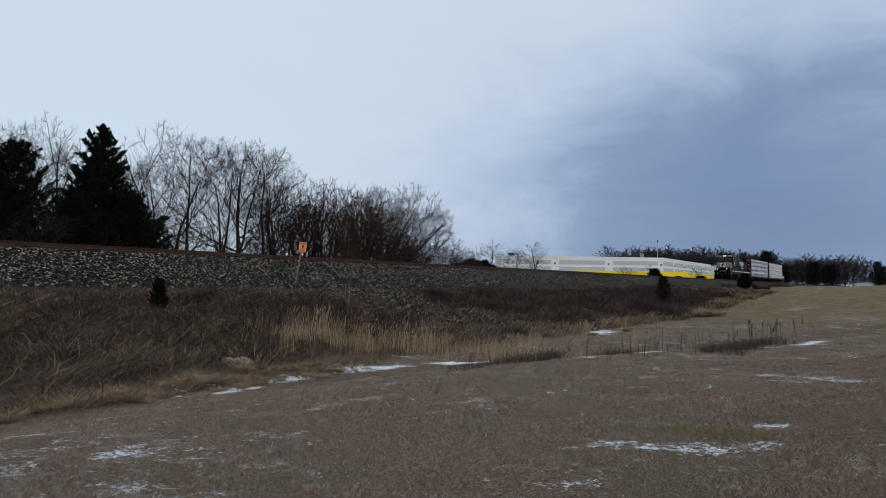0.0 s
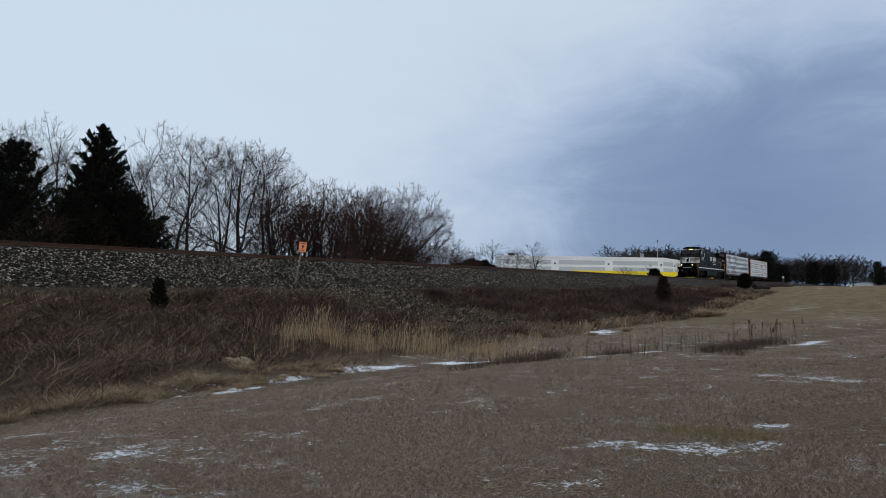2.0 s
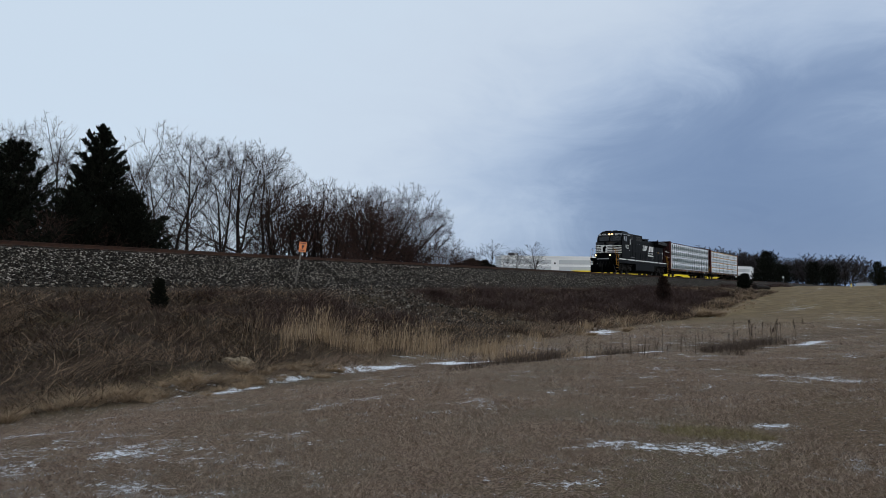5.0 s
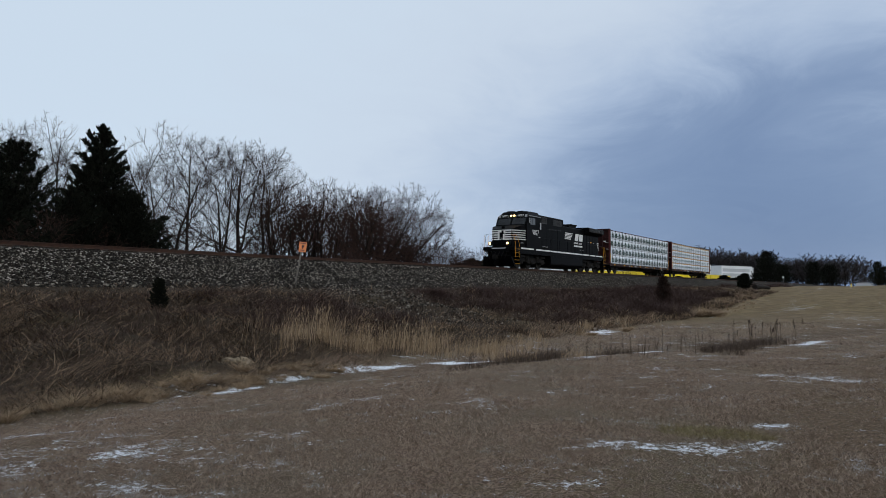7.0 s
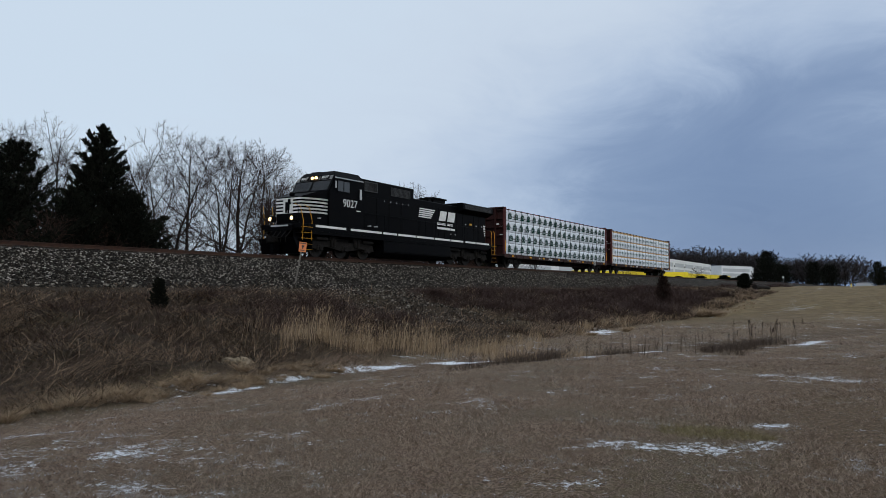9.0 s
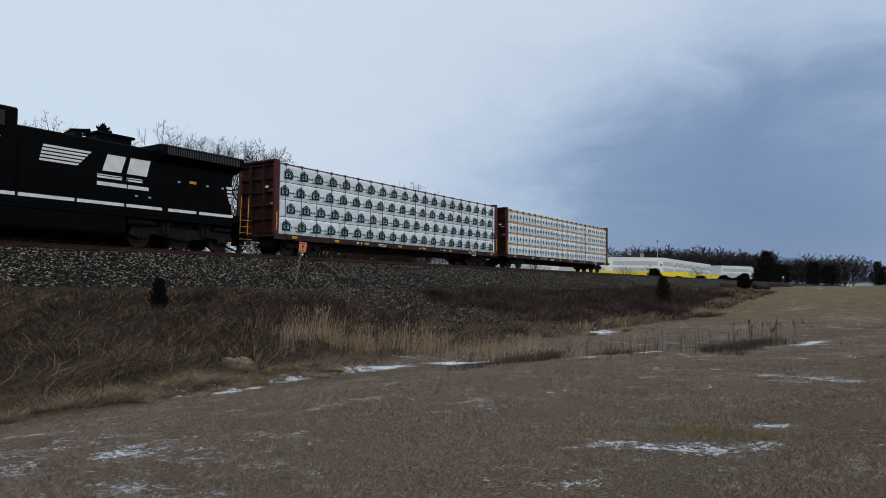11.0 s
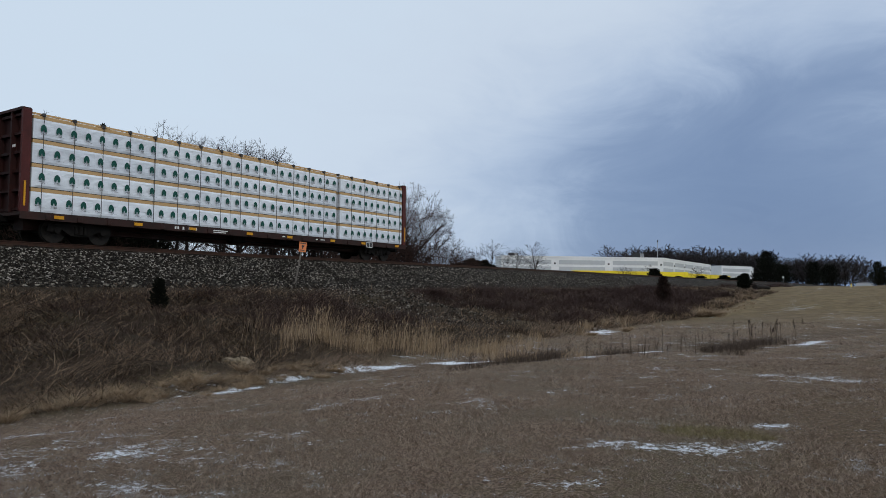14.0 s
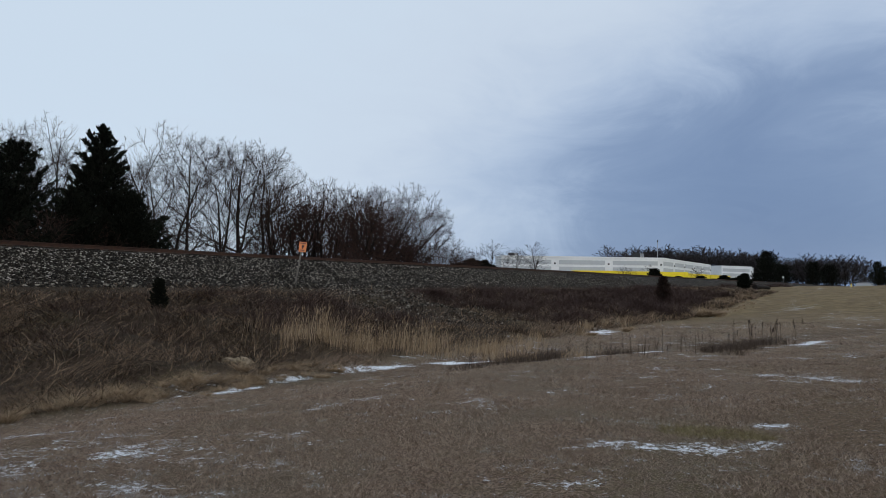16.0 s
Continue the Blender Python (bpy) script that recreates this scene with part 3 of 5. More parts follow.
        rot = Matrix(((1, 0, 0, -6.28), (0, 0, -1, -1.507), (0, 1, 0, 3.08), (0, 0, 0, 1))) if s < 0 else Matrix(((-1, 0, 0, -6.28), (0, 0, 1, 1.507), (0, 1, 0, 3.08), (0, 0, 0, 1)))
        letters("cab_number", "9027", 0.62, M_WHITE, cab, rot, "white cab number")
        part("builder_bar", boxes((-5.75, -5.35, s * 1.502, s * 1.508, 2.72, 2.76)), M_WHITE, cab)
        for x, z in ((-8.75, 2.05), (-4.5, 1.95), (-3.9, 1.95)):
            part("small_plate", boxes((x, x + 0.12, s * 1.30, s * 1.512, z, z + 0.06)), M_GREYP, cab)
    part("roof_gear", boxes((-6.6, -6.2, -0.4, 0.1, 4.9, 5.03), (-7.0, -6.8, 0.2, 0.9, 4.88, 4.99), (-5.9, -5.3, -0.8, -0.2, 4.92, 5.0), bev=0.02), M_BLACK, cab)
    # long hood: tall equipment section, engine section, flared radiator
    bm = boxes((-5.05, 0.25, -1.22, 1.22, 1.7, 4.76), bev=0.05)
    hood = part("equipment_hood", bm, M_BLACK, L)
    for s in (-1, 1):
        fr = [(-4.75, -3.55, s * 1.22, s * 1.27, 4.05, 4.10), (-4.75, -3.55, s * 1.22, s * 1.27, 4.58, 4.63), (-4.75, -4.70, s * 1.22, s * 1.27, 4.1, 4.58), (-3.6, -3.55, s * 1.22, s * 1.27, 4.1, 4.58)]
        part("intake_frame", boxes(*fr), M_DARK, hood, "dark intake grille frame")
        part("intake_screen", boxes(*[(-4.7 + k * 0.1, -4.67 + k * 0.1, s * 1.22, s * 1.25, 4.1, 4.58) for k in range(11)]), M_DARK, hood)
        for k in range(4):
            part("hood_door", boxes((-4.8 + k * 1.22, -3.68 + k * 1.22, s * 1.22, s * 1.24, 1.85, 3.75), bev=0.008), M_BLACK, hood)
        part("vent_panel", boxes(*[(-2.2, -0.2, s * 1.22, s * 1.25, 4.05 + k * 0.06, 4.08 + k * 0.06) for k in range(9)]), M_DARK, hood)
        for k in range(5):
            part("reflector", boxes((-2.9 + k * 0.62, -2.8 + k * 0.62, s * 1.22, s * 1.245, 3.62, 3.67)), M_GREYP, hood)
    bm = boxes((0.25, 10.0, -0.95, 0.95, 1.7, 4.22), bev=0.05)
    eng = part("engine_hood", bm, M_BLACK, L)
    for s in (-1, 1):
        for k in range(12):
            d = part("engine_door", boxes((0.4 + k * 0.78, 1.1 + k * 0.78, s * 0.95, s * 0.965, 1.85, 3.85), bev=0.006), M_BLACK, eng)
    part("exhaust_stack", boxes((3.6, 5.1, -0.45, 0.45, 4.2, 4.58), (3.5, 5.2, -0.55, 0.55, 4.55, 4.66), bev=0.03), M_BLACK, L)
    bm = bmesh.new()
    for k in range(3):
        tube(bm, [(2.3 + 0.12 * k, -0.75 + 0.4 * k, 4.44), (3.05 - 0.1 * k, -0.75 + 0.4 * k, 4.50)], 0.035, 0.11, 8)
    box(bm, 2.5, 2.8, -0.8, 0.3, 4.22, 4.42)
    part("air_horn", bm, M_BLACK, L)
    rad = part("radiator", prism_x(bmesh.new(), [(-0.95, 3.72), (-1.5, 4.0), (-1.5, 4.38), (-1.38, 4.46), (1.38, 4.46), (1.5, 4.38), (1.5, 4.0), (0.95, 3.72)], 5.9, 10.2), M_BLACK, L)
    for s in (-1, 1):
        part("radiator_screen", boxes(*[(6.1 + k * 0.09, 6.14 + k * 0.09, s * 1.5, s * 1.515, 4.03, 4.34) for k in range(43)]), M_DARK, rad)
    part("radiator_grating", boxes((6.3, 9.9, -1.2, 1.2, 4.46, 4.49)), M_DARK, rad)
    # plain white house lettering: block, slanted stripes and bars
    for s in (-1, 1):
        y0, y1 = s * 0.966, s * 0.974
        for k in range(5):
            bm = bmesh.new()
            z = 3.04 + k * 0.135
            prism(bm, [(1.12 + 0.03 * k, z), (2.55 + 0.12 * k, z), (2.62 + 0.12 * k, z + 0.085), (1.14 + 0.03 * k, z + 0.085)], y0, y1)
            part("house_stripe", bm, M_WHITE, eng, "white slanted stripe")
        bm = bmesh.new()
        prism(bm, [(3.55, 3.0), (4.35, 3.0), (4.55, 3.68), (3.75, 3.68)], y0, y1)
        prism(bm, [(4.6, 3.0), (5.5, 3.0), (5.65, 3.68), (4.75, 3.68)], y0, y1)
        part("house_mark", bm, M_WHITE, eng, "plain white block mark")
        for a, b, z in ((3.35, 4.4, 2.70), (4.6, 5.3, 2.70), (3.35, 5.6, 2.40)):
            part("lettering_bar", boxes((a, b, y0, y1, z, z + 0.15)), M_WHITE, eng, "white lettering bar")
        part("warning_plate", boxes((7.6, 7.95, y0, y1, 2.98, 3.10)), M_YELLOW, eng, "yellow warning plate")
        for k, (w, z) in enumerate(((0.30, 2.98), (0.27, 2.79), (0.23, 2.62), (0.17, 2.45), (0.10, 2.3))):
            part("rear_chevron", boxes((9.93 - w, 9.93, y0, y1, z, z + 0.12)), M_WHITE, eng, "white stepped stripe")
        for x in (7.0, 8.5, 9.35, 5.0, 5.6):
            part("small_plate", boxes((x, x + 0.13, y0, y1, 2.95 if x > 6 else 2.1, 3.02 if x > 6 else 2.17)), M_GREYP, eng)
    # handrails
    for s in (-1, 1):
        bm = bmesh.new()
        tube(bm, [(-4.9, s * 1.44, 2.72), (9.9, s * 1.44, 2.72)], 0.017, sides=6)
        for k in range(9):
            tube(bm, [(-4.9 + k * 1.85, s * 1.44, 1.7), (-4.9 + k * 1.85, s * 1.44, 2.72)], 0.017, sides=6)
        part("side_handrail", bm, M_BLACK, L)
        for x, xx in ((-9.95, -9.3), (10.05, 10.5)):
            for q in (x, xx):
                bm = bmesh.new()
                tube(bm, [(q, s * 1.48, 0.85), (q + 0.03, s * 1.48, 1.9), (q - 0.12 * (1 if q < 0 else -1), s * 1.4, 2.6), (q - 0.3 * (1 if q < 0 else -1), s * 1.2, 2.72)], 0.017, sides=6)
                part("step_handrail", bm, M_YELLOW, L, "yellow step handrail")
        for x0, x1 in ((-10.1, -9.25), (10.0, 10.75)):
            st = part("step_well", boxes((x0, x1, s * 0.95, s * 0.99, 0.3, 1.72), (x1 - 0.03 if x0 < 0 else x0, x1 if x0 < 0 else x0 + 0.03, s * 0.95, s * 1.5, 0.3, 1.5)), M_BLACK, L)
            for k in range(5):
                z = 0.32 + k * 0.3
                part("step", boxes((x0, x1, s * 1.1, s * 1.5, z, z + 0.035)), M_BLACK, st)
                part("step_edge", boxes((x0, x1, s * 1.5, s * 1.512, z + 0.01, z + 0.028)), M_YELLOW, st, "yellow step edge")
    # front end
    part("anticlimber", boxes((-10.15, -9.5, -1.45, 1.45, 1.45, 1.72), (-10.28, -10.1, -1.0, 1.0, 1.35, 1.65), bev=0.02), M_BLACK, L)
    part("front_plate", boxes((-10.30, -10.285, -0.75, 0.55, 1.56, 1.64)), M_GREYP, L, "pale front step edge")
    part("rear_platform", boxes((9.9, 10.75, -1.45, 1.45, 1.45, 1.72), bev=0.02), M_BLACK, L)
    bm = bmesh.new()
    prism_x(bm, [(-1.45, 0.12), (1.45, 0.12), (1.3, 0.95), (-1.3, 0.95)], -10.42, -10.17)
    for v in bm.verts:
        if v.co.z < 0.5 and abs(v.co.y) > 0.5:
            v.co.x += 0.35
    box(bm, -10.72, -10.3, -0.1, 0.1, 0.13, 0.9)
    part("snow_plow", bm, M_BLACK, L)
    for x, d in ((-10.4, -1), (10.7, 1)):
        part("coupler", boxes((x - 0.35, x + 0.35, -0.13, 0.13, 0.72, 1.0), (x + d * 0.35 - 0.12, x + d * 0.35 + 0.12, -0.2, 0.2, 0.68, 1.04), bev=0.03), M_UNDER, L)
    bm = bmesh.new()
    for k in range(6):
        y = -0.9 + 0.36 * k
        tube(bm, [(-10.2, y, 1.35), (-10.55, y + 0.05, 0.95), (-10.5, y + 0.12, 0.7)], 0.03, sides=6)
    part("air_hose", bm, M_UNDER, L)
    for s in (-1, 1):
        h = part("ditch_light", boxes((-10.12, -9.8, s * 0.82 - 0.16, s * 0.82 + 0.16, 1.84, 2.18), bev=0.04), M_BLACK, L)
        bm = bmesh.new()
        tube(bm, [(-10.11, s * 0.82, 2.01), (-10.14, s * 0.82, 2.01)], 0.10, 0.10, 16)
        part("lens", bm, M_LAMP, h, "lit warm ditch light")
        bm = bmesh.new()
        tube(bm, [(-10.08, s * 0.5, 1.7), (-10.08, s * 0.5, 2.8), (-10.08, s * 1.2, 2.8), (-10.08, s * 1.35, 1.7)], 0.018, sides=6)
        part("front_handrail", bm, M_BLACK, L)
    # fuel tank
    bm = prism_x(bmesh.new(), [(-1.1, 0.22), (-1.46, 0.5), (-1.46, 1.2), (1.46, 1.2), (1.46, 0.5), (1.1, 0.22)], -3.15, 4.35)
    bmesh.ops.bevel(bm, geom=list(bm.edges), offset=0.04, segments=2, affect="EDGES")
    part("fuel_tank", bm, M_BLACK, L)
    part("air_tank", tube(bmesh.new(), [(4.5, -1.2, 1.05), (5.6, -1.2, 1.05)], 0.16, 0.16, 12), M_UNDER, L)
    # trucks
    ws = wheelset_mesh(R_LOCO, "locomotive_wheelset")
    for cx in (-6.3, 7.3):
        bm = bmesh.new()
        for s in (-1, 1):
            prism(bm, [(-2.6, 0.50), (-2.5, 0.85), (-1.2, 0.92), (1.2, 0.92), (2.5, 0.85), (2.6, 0.5), (2.2, 0.42), (1.5, 0.6), (0.4, 0.42), (-0.4, 0.42), (-1.5, 0.6), (-2.2, 0.42)], s * 1.0, s * 1.14)
            for x in (-2.0, 0, 2.0):
                box(bm, x - 0.24, x + 0.24, s * 1.0, s * 1.2, 0.36, 0.70, 0.03)
                tube(bm, [(x, s * 1.16, 0.52), (x, s * 1.25, 0.52)], 0.13, 0.13, 10)
            for x in (-1.0, 1.0):
                for q in (-0.12, 0.12):
                    tube(bm, [(x + q, s * 1.18, 0.62), (x + q, s * 1.18, 1.15)], 0.09, 0.09, 8)
                box(bm, x - 0.35, x + 0.35, s * 1.05, s * 1.22, 0.98, 1.2, 0.02)
            tube(bm, [(-2.4, s * 1.2, 1.0), (-1.5, s * 1.2, 1.0)], 0.1, 0.1, 8)
            tube(bm, [(1.5, s * 1.2, 1.0), (2.4, s * 1.2, 1.0)], 0.1, 0.1, 8)
        box(bm, -0.5, 0.5, -1.0, 1.0, 0.55, 1.1, 0.02)
        tr = part("truck", bm, M_TRUCK, L, "dusty dark three-axle truck")
        tr.location.x = cx
        for x in (-2.0, 0.0, 2.0):
            add_wheelset(ws, tr, x, R_LOCO)
    return L


# ---- centre-beam flatcar with wrapped lumber ----
HALF = 11.15


def house_mark_mesh():
    bm = bmesh.new()

    def pr(pts):
        a = [bm.verts.new((x, -0.004, z)) for x, z in pts]
        bm.faces.new(a)
    for q in (-1, 1):
        pr([(q * 0.035, -0.22), (q * 0.23, -0.22), (q * 0.23, 0.04), (q * 0.145, 0.095), (q * 0.145, -0.135), (q * 0.035, -0.155)])
    pr([(-0.25, 0.07), (0, 0.24), (0.25, 0.07), (0.22, 0.045), (0.0, 0.185), (-0.22, 0.045)])
    pr([(-0.125, 0.06), (0, 0.165), (0.125, 0.06), (0.125, -0.03), (0.0, 0.06), (-0.125, -0.03)])
    pr([(-0.12, -0.11), (0, 0.04), (0.12, -0.11), (0.035, -0.085), (0.035, -0.215), (-0.035, -0.215), (-0.035, -0.085)])
    return finish(bm, "house_mark", M_GREEN)


def finish(bm, name, material):
    me = bpy.data.meshes.new(name)
    bmesh.ops.recalc_face_normals(bm, faces=bm.faces)
    bm.to_mesh(me)
    bm.free()
    me.materials.append(material)
    return me


def tree_mark_mesh():
    bm = bmesh.new()
    flat(bm, [(-0.10, -0.004, -0.13), (-0.03, -0.004, -0.13), (-0.02, -0.004, -0.05), (0.02, -0.004, -0.05), (0.03, -0.004, -0.13), (0.10, -0.004, -0.13), (0.115, -0.004, -0.02), (0.085, -0.004, 0.08), (0.02, -0.004, 0.14), (-0.04, -0.004, 0.13), (-0.095, -0.004, 0.06), (-0.115, -0.004, -0.03)])
    return finish(bm, "tree_mark", M_TEAL)


def word_bar_mesh():
    bm = bmesh.new()
    for k, w in enumerate((0.09, 0.05, 0.06, 0.05, 0.09, 0.05, 0.05, 0.06, 0.05)):
        x = -0.26 + k * 0.062
        flat(bm, [(x, -0.004, 0.02), (x + w * 0.65, -0.004, 0.02), (x + w * 0.65, -0.004, 0.085 + 0.03 * (k % 4 == 0)), (x, -0.004, 0.085 + 0.03 * (k % 4 == 0))])
    flat(bm, [(0.02, -0.004, -0.12), (0.30, -0.004, -0.12), (0.30, -0.004, -0.075), (0.02, -0.004, -0.075)])
    flat(bm, [(-0.30, -0.004, -0.15), (0.62, -0.004, -0.15), (0.62, -0.004, -0.137), (-0.30, -0.004, -0.137)])
    return finish(bm, "word_bar", M_INK)


def bundle_mesh(length, h, seed, slack):
    """A wrapped lumber bundle, sagging a little between straps, wrinkled on its outer face."""
    n, m = max(8, int(length / 0.14)), 9
    V, F = [], []
    for side, y in ((0, 0.0), (1, 1.22)):
        for j in range(m + 1):
            for i in range(n + 1):
                x, z = length * (i / n - 0.5), h * j / m
                edge = min(1, min(i, n - i) / 1.5) * min(1, min(j, m - j) / 1.0)
                w = noise.noise((x * 1.6 + seed * 9, z * 2.6 + x * 0.9, seed)) * slack + noise.noise((x * 5 + z * 7, z * 4 - x * 3, seed + 3)) * slack * 0.5
                V.append((x, y + (-1 if side == 0 else 1) * (w + slack * 0.3) * edge + (0.018 if side == 0 else -0.018) * (1 - edge), z))
    o = (n + 1) * (m + 1)
    for j in range(m):
        for i in range(n):
            a = j * (n + 1) + i
            F.append((a, a + 1, a + n + 2, a + n + 1))
            F.append((o + a + n + 1, o + a + n + 2, o + a + 1, o + a))
    for i in range(n):
        F.append((i + 1, i, o + i, o + i + 1))
        t = m * (n + 1) + i
        F.append((t, t + 1, o + t + 1, o + t))
    for j in range(m):
        a = j * (n + 1)
        F.append((a + n + 1, o + a + n + 1, o + a, a))
        e = a + n
        F.append((e, o + e, o + e + n + 1, e + n + 1))
    me = bpy.data.meshes.new("lumber_bundle")
    me.from_pydata(V, [], F)
    me.materials.append(M_WRAP)
    return me


def flatcar(label, kind):
    C = thing("centerbeam_flatcar", label, "flatcar")
    Z0, Z1 = 1.06, 4.62
    e = HALF + 0.32
    deck = part("deck", boxes((-e, e, -1.38, 1.38, 0.92, 1.05), (-e + 0.6, e - 0.6, -0.35, 0.35, 0.45, 0.95), (-8.6, 8.6, -1.34, -1.2, 0.76, 0.95), (-8.6, 8.6, 1.2, 1.34, 0.76, 0.95)), M_DECKP, C, "brown painted deck and side sill")
    part("side_sill", boxes((-e, e, -1.40, -1.36, 0.78, 1.05), (-e, e, 1.36, 1.40, 0.78, 1.05)), M_DECKP, C)
    for k in range(19):
        part("stake_pocket", boxes((-10.6 + k * 1.18, -10.42 + k * 1.18, -1.44, -1.40, 0.80, 0.98), bev=0.01), M_DECKP, deck)
    # yellow reflectors and stencil bars along the sill
    for k in range(8):
        x = -10.3 + k * 2.9 + (0.3 if k % 2 else 0)
        part("reflector", boxes((x, x + 0.36, -1.452, -1.441, 0.86, 0.98)), M_YELLOW, deck, "yellow reflector plate")
    bars = [(-5.2 + 0.13 * i, -5.12 + 0.13 * i, -1.41, -1.401, 0.86, 0.98) for i in range(9) if i != 2] + [(-3.2, -2.4, -1.41, -1.401, 0.92, 0.96), (-3.2, -2.5, -1.41, -1.401, 0.84, 0.88), (3.4, 4.1, -1.41, -1.401, 0.9, 0.95), (1.0, 1.4, -1.41, -1.401, 0.9, 0.95)]
    part("stencil_bars", boxes(*bars), M_WHITE, deck, "white stencilled bars")
    part("data_panel", boxes((7.6, 8.1, -1.425, -1.401, 0.72, 1.0), bev=0.005), M_DARK, deck, "dark data panel")
    part("data_panel_edge", boxes((7.58, 8.12, -1.43, -1.425, 0.98, 1.01), (7.58, 8.12, -1.43, -1.425, 0.71, 0.74), (7.58, 7.61, -1.43, -1.425, 0.74, 0.98), (8.09, 8.12, -1.43, -1.425, 0.74, 0.98), (7.84, 7.86, -1.43, -1.425, 0.74, 0.98)), M_WHITE, deck)
    # bulkheads
    for s in (-1, 1):
        x0 = s * (HALF + 0.03)
        x1 = s * (HALF + 0.12)
        bm = boxes((x0, x1, -1.36, 1.36, 1.0, Z1 + 0.12))
        bh = part("bulkhead", bm, M_MAROON, C, "ribbed maroon end bulkhead")
        xr = s * (HALF + 0.32)
        for y in (-1.38, 1.22):
            part("corner_post", boxes((x0 - s * 0.02, xr, y, y + 0.16, 1.0, Z1 + 0.16), bev=0.015), M_POST, bh)
        for y in (-0.55, 0.45):
            part("upright_rib", boxes((x1, xr, y, y + 0.1, 1.0, Z1 + 0.1)), M_MAROON, bh)
        for k in range(6):
            z = 1.1 + k * 0.69
            part("cross_rib", boxes((x1, s * (HALF + 0.24), -1.22, 1.22, z, z + 0.1)), M_MAROON, bh)
        part("cap_rail", boxes((x0, xr + s * 0.03, -1.36, 1.36, Z1 + 0.1, Z1 + 0.2)), M_MAROON, bh)
        part("stencil_bars", boxes((xr, xr + s * 0.006, -0.9, -0.66, 3.4, 3.5), (x1, x1 + s * 0.006, -1.15, -0.7, 3.9, 3.96), (x1, x1 + s * 0.006, -1.15, -0.75, 3.25, 3.31), (x1, x1 + s * 0.006, -1.15, -0.85, 2.6, 2.64), (x1, x1 + s * 0.006, -1.15, -0.85, 2.5, 2.54)), M_WHITE, bh)
        part("grab_iron", boxes((xr - s * 0.16, xr - s * 0.1, -1.42, -1.39, 1.25, 2.15)), M_YELLOW, bh, "yellow grab iron")
        part("coupler", boxes((s * (e - 0.2), s * (e + 0.62), -0.13, 0.13, 0.72, 0.98), (s * (e + 0.42), s * (e + 0.68), -0.2, 0.2, 0.66, 1.04), bev=0.03), M_UNDER, C)
        part("end_ladder", boxes(*[(xr, xr + s * 0.03, 0.75, 1.2, 1.2 + k * 0.4, 1.23 + k * 0.4) for k in range(8)]), M_MAROON, bh)
    # the centre beam
    beam = part("center_beam", boxes((-HALF, HALF, -0.08, 0.08, Z1 - 0.1, Z1 + 0.14), (-HALF, HALF, -0.3, 0.3, Z1 + 0.08, Z1 + 0.16), *[(-HALF + 0.2 + k * 1.55, -HALF + 0.32 + k * 1.55, -0.06, 0.06, 1.05, Z1) for k in range(15)]), M_MAROON, C, "maroon centre beam")
    part("top_chord", boxes((-HALF, HALF, -1.24, -1.18, Z1 + 0.03, Z1 + 0.09), (-HALF, HALF, 1.18, 1.24, Z1 + 0.03, Z1 + 0.09)), M_REDP if kind == 1 else M_PINE, beam)
    # bundles
    th = (Z1 - Z0) / 4
    rnd = random.Random(kind)
    if kind == 1:
        cuts = [[-11.1, -6.6, -2.0, 2.4, 6.9, 11.1], [-11.1, -7.2, -2.6, 1.9, 6.9, 11.1], [-11.1, -6.1, -3.1, 1.3, 6.4, 11.1], [-11.1, -6.6, -3.3, 2.0, 6.9, 11.1]]
    else:
        cuts = [[-11.1, -6.2, -2.2, 2.6, 5.35, 8.15, 11.1]] * 4
    house, tree, word = house_mark_mesh(), tree_mark_mesh(), word_bar_mesh()
    for t in range(4):
        z = Z0 + t * th
        row = cuts[3 - t]
        for a, b in zip(row, row[1:]):
            gap = 0.012 if not (kind == 2 and abs(b - 5.35) < 0.01) else 0.30
            tan = kind == 2
            h = th - (0.16 if tan else 0.03)
            bu = share("lumber_package", bundle_mesh(b - a - gap - 0.01, h, rnd.random() * 50, (0.045 if t == 0 else 0.018) if kind == 1 else 0.034), C, pose((a + b - gap) / 2, -1.36 + rnd.uniform(0, 0.012), z + 0.012), "white printed lumber wrap")
            far = share("lumber_package", bu.data, C, pose((a + b - gap) / 2, 0.13, z + 0.012))
            if tan:
                part("bare_lumber", boxes((a - (a + b - gap) / 2 + 0.01, b - gap - (a + b - gap) / 2 - 0.01, 0.02, 1.2, h + 0.002, h + 0.135), bev=0.008), M_PINE, bu, "bare tan lumber under the wrap")
            part("bearer", boxes((a - (a + b - gap) / 2 + 0.02, b - gap - (a + b - gap) / 2 - 0.02, 0.03, 1.2, -0.02, 0.0)), M_DARK, bu)
        # printed marks
        if kind == 1:
            off = (0.30, 0.62, 0.18, 0.42)[t]
            k = 0
            x = -11.0 + off
            while x < 10.75:
                share("printed_mark", house, C, Matrix.Translation((x, -1.425 if t == 0 else -1.395, z + th * 0.5)) @ Matrix.Diagonal((1.25, 1, 1.2, 1)))
                if x + 0.58 < 10.8:
                    share("printed_bar", word, C, pose(x + 0.58, -1.425 if t == 0 else -1.395, z + th * 0.34))
                x += 1.11
        else:
            x = -10.95 + rnd.uniform(0, 0.2)
            while x < 10.95:
                if not 4.9 < x < 5.45:
                    share("printed_mark", tree, C, pose(x, -1.405, z + th * 0.46))
                    share("printed_bar", word, C, Matrix.Translation((x, -1.405, z + th * 0.24)) @ Matrix.Diagonal((0.38, 1, 0.28, 1)))
                x += 0.555
